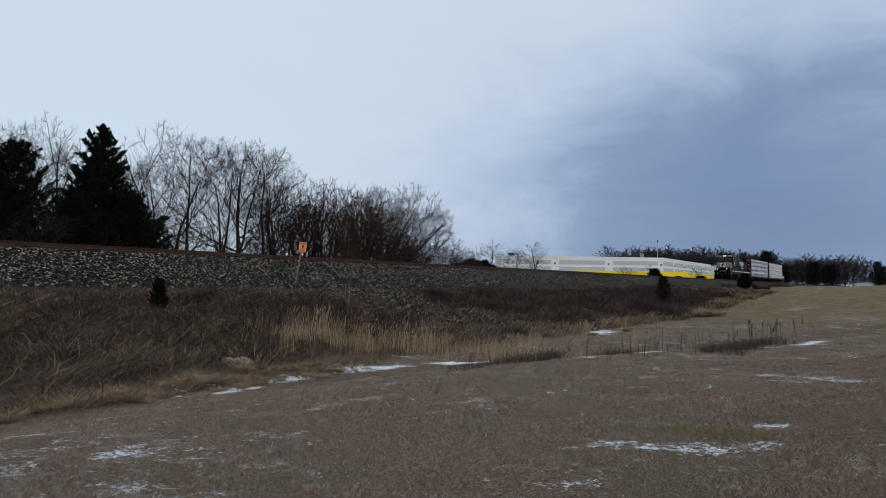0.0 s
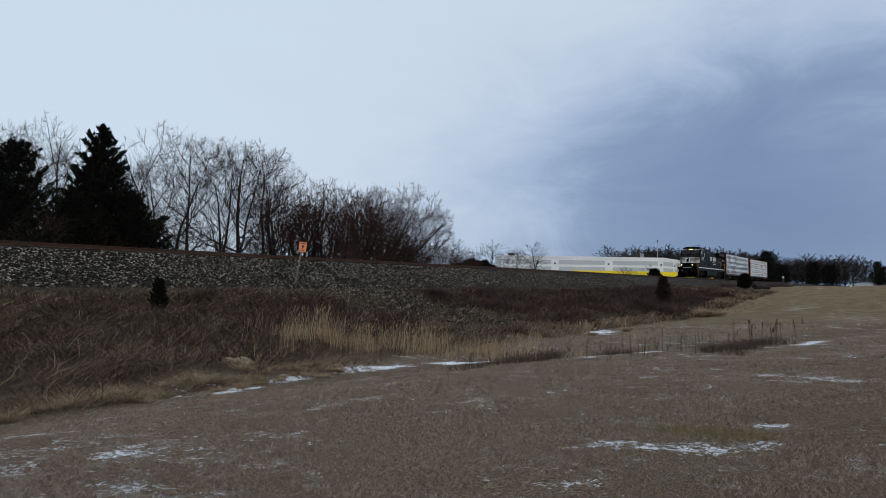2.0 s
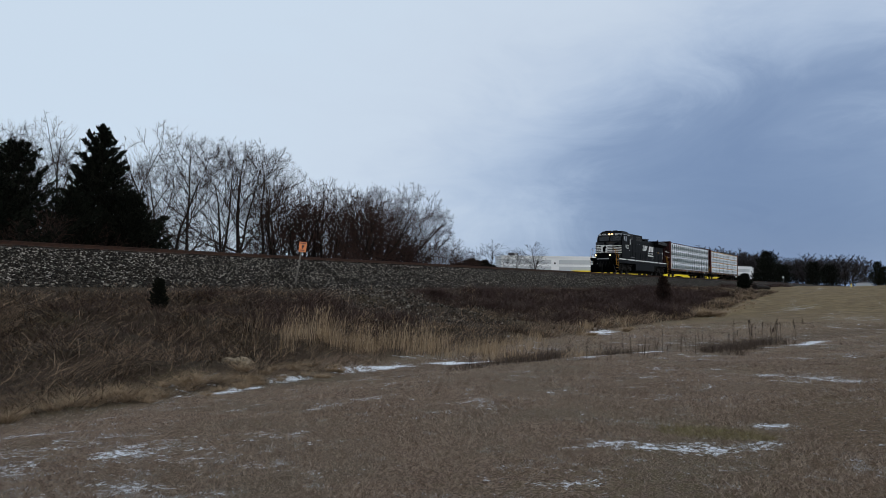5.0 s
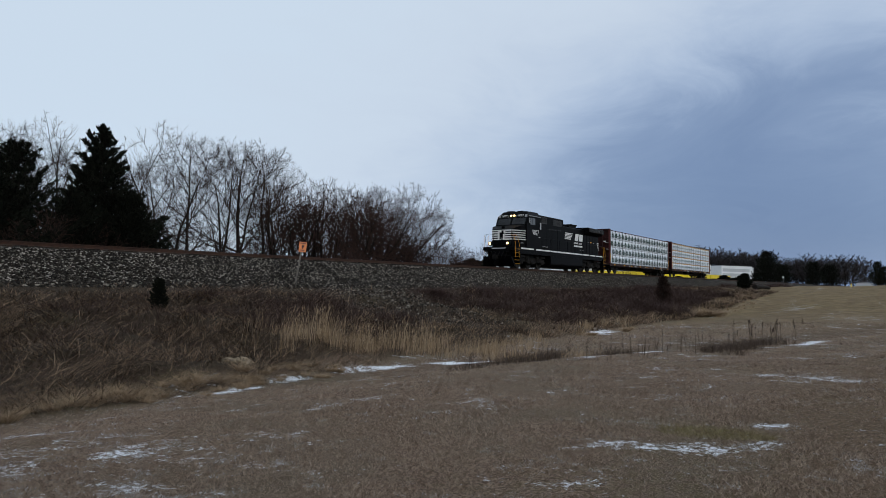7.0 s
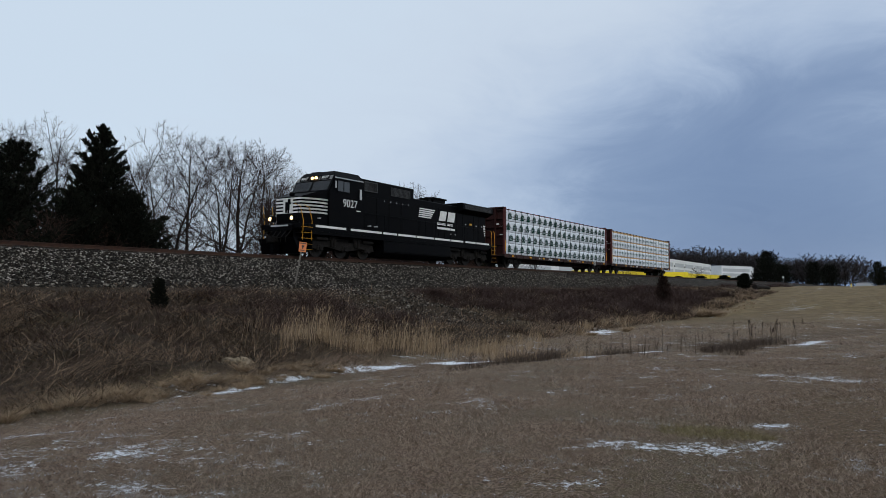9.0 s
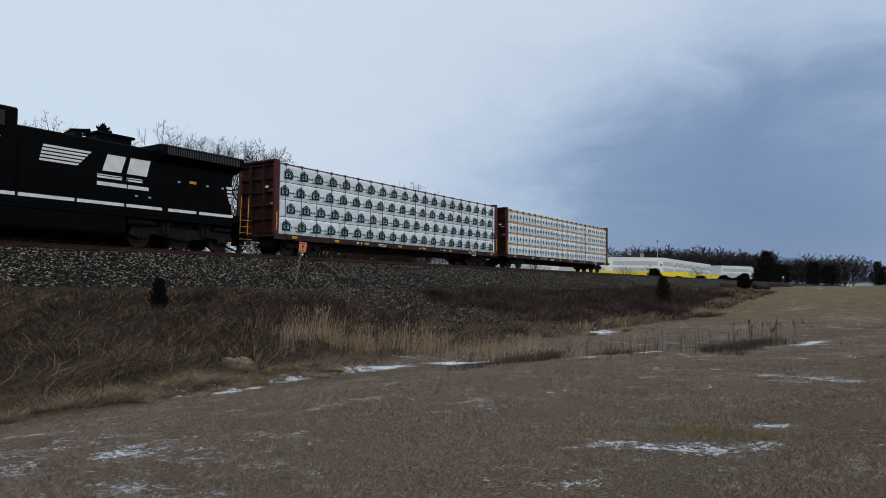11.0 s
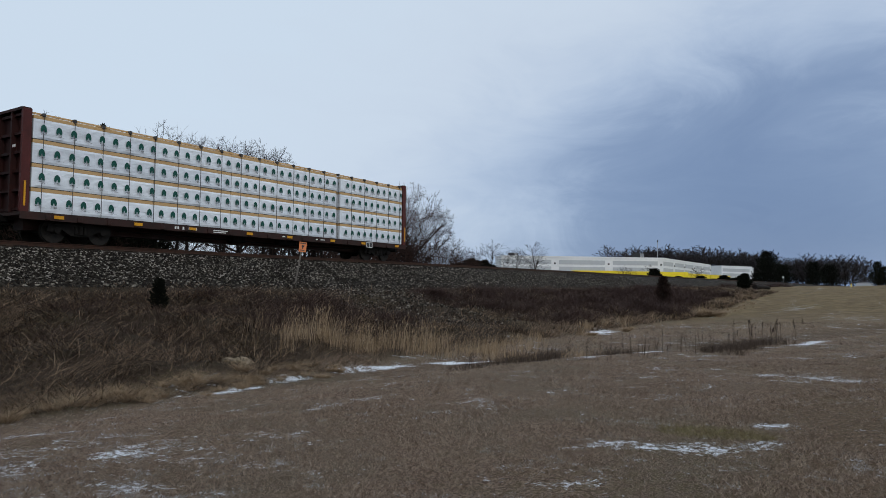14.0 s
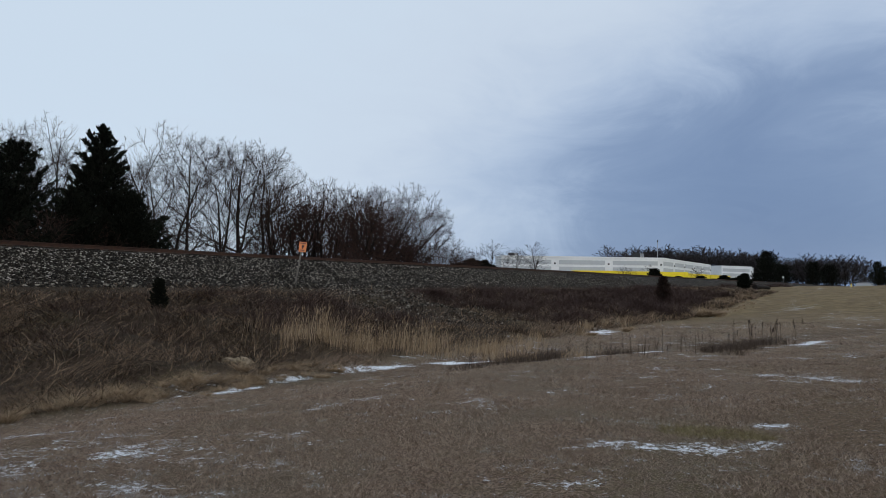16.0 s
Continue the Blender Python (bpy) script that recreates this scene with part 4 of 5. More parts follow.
    # straps with edge protectors
    for k in range(20):
        x = -10.75 + k * (1.13 if kind == 1 else 1.135)
        hw = 0.006
        bm = boxes((x - hw, x + hw, -1.400 if kind == 1 else -1.394, -1.375, 1.0, Z1 + 0.06), (x - 0.012, x + 0.012, -1.39, -0.1, Z1 + 0.04, Z1 + 0.055))
        st = part("load_strap", bm, M_STRAP, C)
        part("edge_protector", boxes((x - 0.05, x + 0.05, -1.42, -1.25, Z1 - 0.04, Z1 + 0.085), bev=0.01), M_STRAP, st)
    # trucks
    ws = wheelset_mesh(R_CAR, "car_wheelset")
    for cx in (-9.1, 9.1):
        bm = bmesh.new()
        for s in (-1, 1):
            prism(bm, [(-1.25, 0.42), (-1.2, 0.66), (-0.6, 0.78), (0.6, 0.78), (1.2, 0.66), (1.25, 0.42), (0.95, 0.4), (0.7, 0.5), (0.35, 0.28), (-0.35, 0.28), (-0.7, 0.5), (-0.95, 0.4)], s * 0.95, s * 1.08)
            for q in (-0.18, 0, 0.18):
                tube(bm, [(q, s * 1.09, 0.36), (q, s * 1.09, 0.66)], 0.075, 0.075, 8)
            for x in (-0.89, 0.89):
                tube(bm, [(x, s * 1.0, 0.457), (x, s * 1.14, 0.457)], 0.12, 0.12, 10)
        box(bm, -0.2, 0.2, -1.0, 1.0, 0.5, 0.86, 0.02)
        tr = part("truck", bm, M_TRUCK, C, "dusty dark two-axle truck")
        tr.location.x = cx
        for x in (-0.89, 0.89):
            add_wheelset(ws, tr, x, R_CAR)
    bm = boxes((-1.6, -0.9, -0.9, -0.3, 0.5, 0.85), (1.2, 2.4, -1.0, -0.6, 0.55, 0.85), (-4.5, -3.9, 0.2, 0.8, 0.5, 0.9), bev=0.04)
    tube(bm, [(-7.5, -0.8, 0.62), (-2, -0.75, 0.6), (2, -0.7, 0.55), (7.5, -0.8, 0.62)], 0.025, sides=6)
    part("brake_rigging", bm, M_UNDER, C)
    return C


LOCO = locomotive()
CAR_A = flatcar("maroon flatcar stacked with white wrapped lumber printed green", 1)
CAR_B = flatcar("maroon flatcar stacked with white and tan lumber bundles", 2)


# ---- factory beyond the track ----
def factory():
    base = 0.0

    def wing(label, p0, p1, deep, h, notch):
        d = Vector((p1[0] - p0[0], p1[1] - p0[1]))
        ln = d.length
        ang = math.degrees(math.atan2(d.y, d.x))
        W = thing("factory_building", label, "building", m=pose(p0[0], p0[1], base, 0, 0, ang))
        part("wall", boxes((0, ln, 0, deep, -1.2, h)), M_CLAD, W, "white metal clad wall")
        part("roof", boxes((0.4, ln - 0.4, 0.4, deep - 0.4, h, h + 0.12)), M_ROOF, W)
        par = part("parapet", boxes((-0.1, ln + 0.1, -0.1, 0.3, h, h + 0.45), (-0.1, 0.3, 0.3, deep, h, h + 0.45), (ln - 0.3, ln + 0.1, 0.3, deep, h, h + 0.45)), M_CLAD, W)
        n = max(1, round(ln / 17))
        for k in range(n):
            a, b = k * ln / n + 0.8, (k + 1) * ln / n - 1.8
            for z0, z1 in ((h * 0.72, h * 0.90), (h * 0.43, h * 0.62)):
                part("grey_panel", boxes((a, b, -0.06, 0.0, z0, z1)), M_CLADG, W, "light grey cladding band")
            part("wall_lamp", boxes((b + 0.9, b + 1.4, -0.25, 0, h * 0.72, h * 0.79), bev=0.03), M_DARK, W)
        return W, ln

    W, ln = wing("long low white factory wing with grey wall bands", (189.3, 103.6), (226.2, 63.9), 8, 7.6, 0)
    W2, l2 = wing("white factory wing with grey bands and a row of dark windows", (226.2, 63.9), (303, 65.6), 45, 7.6, 0)
    for k in range(9):
        win = part("window", boxes((2.5 + k * 3.1, 4.4 + k * 3.1, -0.08, 0.02, 1.9, 2.9)), M_GLASS, W2, "dark window")
    W3, l3 = wing("lower white factory block with grey bands", (309, 62.5), (330, 54.0), 40, 7.4, 0)
    W4, l4 = wing("end block of the white factory", (331, 53.5), (356, 60.4), 30, 7.0, 0)
    for x, y, z, s in ((224.5, 71.5, 8.0, 1.4), (195.6, 102.7, 8.0, 1.0)):
        u = thing("roof_unit", "dark rooftop ventilation unit", "vent unit", "rooftop units", pose(x, y, 7.7))
        part("casing", boxes((-s * 1.6, s * 1.6, -s, s, 0, s * 1.35), bev=0.05), M_DARK, u)
        part("grille", boxes(*[(-s * 1.5 + k * 0.5, -s * 1.5 + k * 0.5 + 0.2, -s - 0.04, -s, 0.3, s * 1.2) for k in range(int(s * 6))]), M_GREYP, u)
    mast = thing("antenna_mast", "slim grey antenna mast above the factory roof", "mast", m=pose(233, 67.5, 7.7))
    part("pole", tube(bmesh.new(), [(0, 0, 0), (0, 0, 6.4)], 0.11, 0.06, 8), M_GREYP, mast)
    part("antenna", boxes((-0.3, 0.3, -0.12, 0.12, 6.0, 6.6), bev=0.03), M_DARK, mast)


def yellow_trailers():
    bm = boxes((0, 13.4, 0, 2.5, 1.1, 3.95), bev=0.04)
    T = thing("box_trailer", "bright yellow box trailer parked beside the factory", "trailer", "yellow trailers", pose(188, 79, -0.8, 0, 0, -52))
    body = part("body", bm, M_TRAILER, T)
    for k in range(16):
        part("side_rib", boxes((0.3 + k * 0.84, 0.36 + k * 0.84, -0.03, 0, 1.15, 3.9)), M_TRAILER, body)
    part("chassis", boxes((0.2, 13.2, 0.4, 2.1, 0.85, 1.1)), M_DARK, T)
    for x in (10.3, 11.6):
        part("wheel", tube(bmesh.new(), [(x, 0.1, 0.5), (x, 2.4, 0.5)], 0.5, 0.5, 16), M_DARK, T)
    part("landing_leg", boxes((2.4, 2.55, 0.3, 0.45, 0, 0.9), (2.4, 2.55, 2.05, 2.2, 0, 0.9)), M_DARK, T)
    spots = [(197, 68.5, -52), (204, 62, -44), (214, 58.5, -8), (228.5, 57, -2), (243, 56.5, -3), (257.5, 55.8, -2), (272, 55.2, -3)]
    for x, y, a in spots:
        copy_thing(T, pose(x, y, -0.9, 0, 0, a))


factory()
yellow_trailers()


# ---- vegetation materials ----
M_BARK = mat("dark_winter_bark", (0.022, 0.017, 0.0145), (0.010, 0.0085, 0.008), 0.95, 0, 5, 0.004, 25, spec=0.1)
M_TWIG = mat("fine_winter_twigs", (0.036, 0.024, 0.020), (0.020, 0.0145, 0.013), 0.95, 0, 1.5, spec=0.08)
M_TWIGR = mat("reddish_thicket_twigs", (0.050, 0.028, 0.022), (0.026, 0.016, 0.0135), 0.95, 0, 1.5, spec=0.08)
# far twigs: distance haze put into the colour, paler and greyer than near twigs
M_TWIGF = mat("haze_paled_far_twigs", (0.046, 0.040, 0.042), (0.030, 0.027, 0.029), 0.95, 0, 0.3, spec=0.1)
M_CEDAR = mat("dark_cedar_foliage", (0.005, 0.007, 0.0045), (0.012, 0.013, 0.009), 0.95, 0, 1.5, island=0.5, spec=0.06)
M_BUSH = mat("dead_brown_foliage", (0.012, 0.008, 0.007), (0.040, 0.024, 0.019), 0.95, 0, 1.5, island=0.6, spec=0.06)
M_BRIAR = mat("reddish_briar_stems", (0.016, 0.010, 0.009), (0.048, 0.030, 0.026), 0.9, 0, 3, island=0.7, c3=(0.13, 0.088, 0.077), lo=0.1, hi=1.12, spec=0.1)
M_BANKG = mat("matted_dead_grass", (0.012, 0.0085, 0.006), (0.070, 0.044, 0.029), 0.9, 0, 0.5, island=0.72, c3=(0.52, 0.38, 0.26), lo=0.2, hi=0.98, coord="World", spec=0.15)
M_REED = mat("tan_reed_grass", (0.13, 0.088, 0.052), (0.29, 0.205, 0.125), 0.85, 0, 0.8, island=0.7, c3=(0.47, 0.37, 0.265), lo=0.12, hi=1.0, coord="World", spec=0.2)
M_LAWN = mat("short_winter_lawn", (0.024, 0.0155, 0.011), (0.170, 0.114, 0.080), 0.9, 0, 0.5, island=0.74, c3=(0.60, 0.49, 0.40), lo=0.14, hi=0.98, coord="World", spec=0.15)
M_FROST = mat("frosted_lawn", (0.20, 0.19, 0.185), (0.40, 0.41, 0.43), 0.85, 0, 2, island=0.6, c3=(0.68, 0.71, 0.76), lo=0.1, hi=0.9, coord="World", spec=0.3)
M_SPROUT = mat("olive_grass", (0.050, 0.040, 0.020), (0.15, 0.118, 0.058), 0.9, 0, 2, island=0.7, c3=(0.36, 0.30, 0.17), lo=0.1, hi=1.0, coord="World", spec=0.15)
M_WEED = mat("dark_seed_weeds", (0.030, 0.021, 0.016), (0.075, 0.050, 0.034), 0.95, 0, 3, island=0.6, lo=0.1, hi=0.9)


# ---- trees ----
def add_limb(V, F, pts, r0, r1, sides):
    o = len(V)
    n = len(pts)
    for i, p in enumerate(pts):
        d = (pts[min(i + 1, n - 1)] - pts[max(i - 1, 0)]).normalized()
        u = d.cross(Vector((0.31, 0.17, 0.93)) if abs(d.z) < 0.9 else Vector((1, 0.1, 0))).normalized()
        w = d.cross(u)
        r = r0 + (r1 - r0) * i / (n - 1)
        for k in range(sides):
            a = 2 * math.pi * k / sides
            V.append(p + (u * math.cos(a) + w * math.sin(a)) * r)
    for i in range(n - 1):
        for k in range(sides):
            a, b = o + i * sides + k, o + i * sides + (k + 1) % sides
            F.append((a, b, b + sides, a + sides))


def wander(rnd, p, d, ln, n, bend, lift):
    pts = [p.copy()]
    for _ in range(n):
        d = (d + Vector((rnd.gauss(0, bend), rnd.gauss(0, bend), rnd.gauss(0, bend) + lift))).normalized()
        p = p + d * ln / n
        pts.append(p.copy())
    return pts, d


def mesh_of(name, V, F, material, smooth_it=True):
    me = bpy.data.meshes.new(name)
    me.from_pydata([tuple(v) for v in V], [], F)
    me.materials.append(material)
    if smooth_it:
        me.polygons.foreach_set("use_smooth", [True] * len(F))
    return me


def bare_tree_meshes(seed, stems=1, wide=0.36, low=0.16, twig=M_TWIG, twr=0.009, dens=1.0, depth=4, stout=0.15, lean=0.0):
    """A leafless tree 10 m high: trunk, ascending limbs and ever finer branches that fill a domed crown."""
    rnd = random.Random(seed)
    V, F, TV, TF = [], [], [], []
    mid, rz, rx = Vector((lean * 5, 0, 5 * (1 + low))), 5 * (1 - low), 10 * wide

    def room(p, d):
        """How far a branch may run from p along d before it leaves the crown."""
        e = Vector(((p.x - mid.x) / rx, (p.y - mid.y) / rx, (p.z - mid.z) / rz))
        g = Vector((d.x / rx, d.y / rx, d.z / rz))
        a, b, c = g.dot(g), e.dot(g), e.dot(e) - 1
        h = b * b - a * c
        if h <= 0:
            return 0.0
        return max(0.0, (-b + math.sqrt(h)) / a)

    def grow(p, d, ln, r, lev):
        fine = lev >= 2
        if lev >= depth:
            o = len(TV)
            u = d.cross(Vector((0.3, 0.5, 0.81))).normalized() * r
            w = d.cross(u)
            q = p + (d + Vector((rnd.gauss(0, 0.15), rnd.gauss(0, 0.15), 0.1))) * ln
            TV.extend((p + u, p - u * 0.5 + w * 0.87, p - u * 0.5 - w * 0.87, q))
            TF.extend(((o, o + 1, o + 3), (o + 1, o + 2, o + 3), (o + 2, o, o + 3)))
            return
        n = 7 if lev == 0 else 5 if lev == 1 else 3 if lev == 2 else 2
        pts, _ = wander(rnd, p, d, ln, n, (0.07, 0.13, 0.17, 0.2)[min(lev, 3)], 0.02 if lev == 0 else 0.05)
        tip = max(twr * 0.7, r * (0.22 if lev == 0 else 0.3))
        add_limb(TV if fine else V, TF if fine else F, pts, r, tip, (7 if depth > 3 else 4) if lev == 0 else (5 if depth > 3 else 3) if lev == 1 else 3)
        m = int(dens * ((13 if stems == 1 else 9) if lev == 0 else 4.5 + ln * 1.5 if lev == 1 else 3.5 + ln * 1.6 if lev == 2 else 4))
        az = rnd.random() * 6.28
        for k in range(m):
            f = min(1.0, (0.22 if lev == 0 else 0.14) + (0.80 if lev == 0 else 0.88) * (k + rnd.random() * 0.8) / m)
            i = min(n - 1, int(f * n))
            q = pts[i].lerp(pts[i + 1], f * n - i)
            dl = (pts[i + 1] - pts[i]).normalized()
            u = dl.cross(Vector((0.41, 0.2, 0.3) if abs(dl.z) > 0.8 else (0, 0, 1))).normalized()
            w = dl.cross(u)
            az += 2.399 + rnd.uniform(-0.5, 0.5)
            ang = radians(rnd.uniform(38, 66) if lev == 0 else rnd.uniform(32, 66)) * (1.1 - 0.3 * f)
            nd = dl * math.cos(ang) + (u * math.cos(az) + w * math.sin(az)) * math.sin(ang)
            nd.z += 0.05 if lev else 0.10
            nd.normalize()
            want = ln * rnd.uniform(0.45, 0.8) * (1.1 - (0.5 if lev == 0 else 0.6) * f)
            if lev + 1 >= depth:
                want = rnd.uniform(0.3, 0.75)
            l2 = min(want, (room(q, nd) + 0.25) * rnd.uniform(0.8, 1.08))
            if l2 < 0.14:
                continue
            r2 = max(twr, (r + (tip - r) * f) * rnd.uniform(0.42, 0.66))
            grow(q, nd, l2, twr if lev + 1 >= depth else r2, lev + 1)

    for s in range(stems):
        a = 6.28 * (s + rnd.random() * 0.6) / stems
        tilt = 0.04 if stems == 1 else rnd.uniform(0.08, 0.16 + wide * 0.75)
        k = 0.0 if stems == 1 else rnd.uniform(0.1, 0.45)
        d = Vector((math.cos(a) * tilt + lean * 0.9, math.sin(a) * tilt, 1)).normalized()
        p = Vector((math.cos(a) * k, math.sin(a) * k, -0.3))
        ln = 9.0 if stems == 1 else min(rnd.uniform(6.5, 9.2), room(Vector((p.x, p.y, 10 * low + 1)), d) + 10 * low)
        grow(p, d, ln, stout if stems == 1 else stout * rnd.uniform(0.45, 0.8), 0)
    tops = sorted(v.z for v in TV)
    k = 10.0 / tops[int(len(tops) * 0.998)]
    V, TV = [v * k for v in V], [v * k for v in TV]
    return mesh_of("trunk", V, F, M_BARK), mesh_of("crown", TV, TF, twig, False)


def cedar_meshes(seed, width=0.34, leaf=0.13, count=26000, ragged=0.5, taper=0.75, slim=0.3, material=M_CEDAR):
    """An evergreen 10 m high: trunk, and drooping tiers of many small foliage clumps."""
    rnd = random.Random(seed)
    V, F, LV, LF = [], [], [], []
    add_limb(V, F, [Vector((0, 0, -0.3)), Vector((0.05, 0, 3)), Vector((0, 0.05, 7)), Vector((0, 0, 9.8))], 0.16, 0.02, 6)
    nb = 120
    sprays = []
    for b in range(nb):
        h = (b + rnd.random()) / nb
        z = 0.3 + 9.3 * h ** 0.95
        reach = 10 * width * (1 - h) ** taper * (1 - 0.25 * max(0, 0.12 - h) / 0.12) * rnd.uniform(1 - ragged, 1.08) + 0.12
        a = b * 2.399 + rnd.uniform(-0.4, 0.4)
        d = Vector((math.cos(a), math.sin(a), 0.12 + 0.5 * h))
        p0 = Vector((0, 0, z))
        p1 = p0 + d * reach * 0.6 + Vector((0, 0, 0.05 * reach))
        p2 = p0 + d * reach + Vector((0, 0, 0.30 * reach))
        add_limb(V, F, [p0, p1, p2], 0.035 * (1 - h) + 0.01, 0.006, 3)
        sprays.append((p0, p1, p2, reach))
    tot = sum(s[3] ** 1.2 for s in sprays)
    for p0, p1, p2, reach in sprays:
        for _ in range(int(count * reach ** 1.2 / tot) + 12):
            t = rnd.uniform(0.1, 1.06) ** 0.75
            q = p0.lerp(p1, t / 0.6) if t < 0.6 else p1.lerp(p2, (t - 0.6) / 0.4)
            s = 0.14 * reach * (1.05 - t) + 0.035
            q = q + Vector((rnd.gauss(0, s), rnd.gauss(0, s), rnd.gauss(-0.03, s * 0.55)))
            e = leaf * rnd.uniform(0.5, 1.4)
            out = (p2 - p0).normalized()
            u = (out * 0.9 + Vector((rnd.gauss(0, 0.5), rnd.gauss(0, 0.5), rnd.gauss(0.45, 0.45)))).normalized() * e
            w = u.cross(Vector((rnd.gauss(0, 1), rnd.gauss(0, 1), rnd.gauss(0, 1)))).normalized() * e * slim
            o = len(LV)
            LV += [q - w * 0.6, q + u * 0.5 + w, q + u * 1.2, q + u * 0.4 - w]
            LF.append((o, o + 1, o + 2, o + 3))
    return mesh_of("trunk", V, F, M_BARK), mesh_of("crown", LV, LF, material, False)


def plant(name, label, category, group, meshes, x, y, h, turn, wide=1.0, sink=0.0):
    z = ground_z(x, y) - sink
    ob = thing(name, label, category, group)
    for nm, me in zip(("trunk", "crown"), meshes):
        share(nm, me, ob)
    ob.matrix_basis = pose(x, y, z, 0, 0, turn) @ Matrix.Diagonal((h / 10 * wide, h / 10 * wide, h / 10, 1))
    return ob


def trees():
    rnd = random.Random(12)
    tall = [bare_tree_meshes(21, 1, 0.38, 0.22, dens=0.88), bare_tree_meshes(22, 2, 0.36, 0.2, dens=0.88, stout=0.22), bare_tree_meshes(23, 1, 0.42, 0.24, dens=0.88), bare_tree_meshes(24, 3, 0.42, 0.2, dens=0.86, stout=0.22)]
    multi = [bare_tree_meshes(s, 5, 0.38, 0.1, M_TWIGR, 0.011, 0.74, stout=0.19) for s in (31, 32, 33)]
    leaner = bare_tree_meshes(36, 6, 0.54, 0.0, M_TWIGR, 0.011, 0.8, stout=0.22, lean=0.40)
    scrub = [bare_tree_meshes(s, 7, 0.5, 0.0, M_TWIGR, 0.022, 0.58, 3, 0.1) for s in (41, 42, 43)]
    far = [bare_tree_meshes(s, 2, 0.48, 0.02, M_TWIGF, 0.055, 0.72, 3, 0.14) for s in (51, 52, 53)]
    cedars = [cedar_meshes(61, 0.33, 0.21, 20000, 0.6, 0.85, 0.26), cedar_meshes(62, 0.46, 0.22, 20000, 0.6, 0.7, 0.26), cedar_meshes(65, 0.40, 0.36, 4200, 0.4, 0.36)]
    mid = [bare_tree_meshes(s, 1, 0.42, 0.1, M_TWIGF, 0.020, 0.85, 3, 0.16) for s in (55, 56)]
    shrub = cedar_meshes(63, 0.34, 0.7, 1300, 0.3, 0.5, 0.38)
    column = cedar_meshes(64, 0.24, 0.26, 9000, 0.35, 0.42)
    # tall bare trees beyond the track
    lab = "tall leafless hardwood tree with dark bare branches"
    for i, (x, y, h, w) in enumerate(((24.8, 49, 12.0, 0.95), (22.9, 51, 11.6, 0.9), (26.3, 55, 11.7, 0.9), (31.7, 46, 12.9, 1.0), (36.8, 51, 13.4, 0.9), (27.9, 44, 8.6, 1.0), (29.3, 45, 9.2, 1.0), (36.7, 46, 12.2, 1.05), (41.0, 49, 13.4, 1.1), (42.1, 47, 12.3, 0.95), (29.2, 54, 11.5, 0.9), (32.1, 53, 11.5, 0.8))):
        plant("bare_tree", lab, "tree", "bare trees beyond the track", tall[(1, 0, 2, 1, 0, 2, 0, 3, 2, 0, 1, 2)[i]], x, y, h, rnd.random() * 360, w)
    lab = "leafless multi-stemmed tree with brown twiggy crown"
    for i, (x, y, h, w) in enumerate(((42.6, 45, 9.7, 1.0), (47.0, 47, 10.2, 1.05), (47.6, 45, 10.3, 1.05), (51.1, 46, 10.0, 1.0), (54.8, 47, 10.8, 1.0), (52.7, 51, 11.1, 1.0), (60.8, 50, 11.9, 0.95), (46.2, 50, 11.6, 0.9))):
        plant("bare_tree", lab, "tree", "thicket trees beyond the track", multi[i % 3], x, y, h, rnd.random() * 360, w)
    for i, (x, y, h, w) in enumerate(((55.3, 45, 11.0, 1.0), (57.2, 44, 8.6, 1.0), (49.6, 43, 9.5, 0.85))):
        plant("bare_tree", "leafless tree with stems arching out over the scrub", "tree", "arching trees beyond the track", leaner, x, y, h, -42 - 12 * i, w)
    lab = "low leafless scrub tree with dense brown twigs"
    for i in range(52):
        x = 11 + i * 1.22 + rnd.uniform(-0.8, 0.8)
        thin = 26 < x < 42
        y = 37.2 + rnd.random() * 5.5
        h = rnd.uniform(2.0, 3.6) if thin else rnd.uniform(2.6, 4.8)
        if x > 66:
            h = rnd.uniform(1.6, 3.0)
        plant("scrub_tree", lab, "scrub tree", "scrub beside the track", scrub[i % 3], x, y, h, rnd.random() * 360, 1.15)
    # a farther tree row seen between the trunks
    for i in range(52):
        plant("bare_tree", "farther leafless tree seen between nearer trunks", "tree", "farther tree row", mid[i % 2], 26 + i * 1.5 + rnd.uniform(-1, 1), 68 + rnd.uniform(-6, 10), rnd.uniform(5.5, 9.0), rnd.random() * 360, 1.4)
    # dark cedars
    for k, (x, y, h, w, m) in enumerate(((18.4, 41, 8.5, 1.1, 1), (24.0, 42, 10.6, 1.14, 0), (21.2, 40.2, 6.0, 1.1, 1), (14.8, 42, 9.3, 1.1, 1), (26.6, 41.5, 5.2, 1.2, 1), (16.6, 39.0, 6.2, 1.2, 1), (24.6, 40, 6.4, 1.1, 1))):
        plant("cedar_tree", "tall dark evergreen cedar with ragged drooping crown", "cedar tree", "cedars beyond the track", cedars[m], x, y, h, 70 * k, w)
    # small evergreens on the near bank
    plant("cedar_shrub", "small dark evergreen seedling on the grassy bank", "shrub", "bank evergreens", column, 13.2, 19.6, 1.12, 10, 1.2)
    plant("dead_bush", "upright dark reddish-brown dead bush on the brushy bank", "bush", "", cedar_meshes(66, 0.2, 0.3, 9000, 0.3, 0.4, 0.16, M_BUSH), 52.5, 14.8, 2.5, 40, 1.25)
    plant("cedar_shrub", "dark rounded evergreen shrub beside a fallen log", "shrub", "bank evergreens", shrub, 92.5, 16.0, 1.9, 0, 1.4)
    # trees round the factory
    lab = "leafless ornamental tree beside the factory"
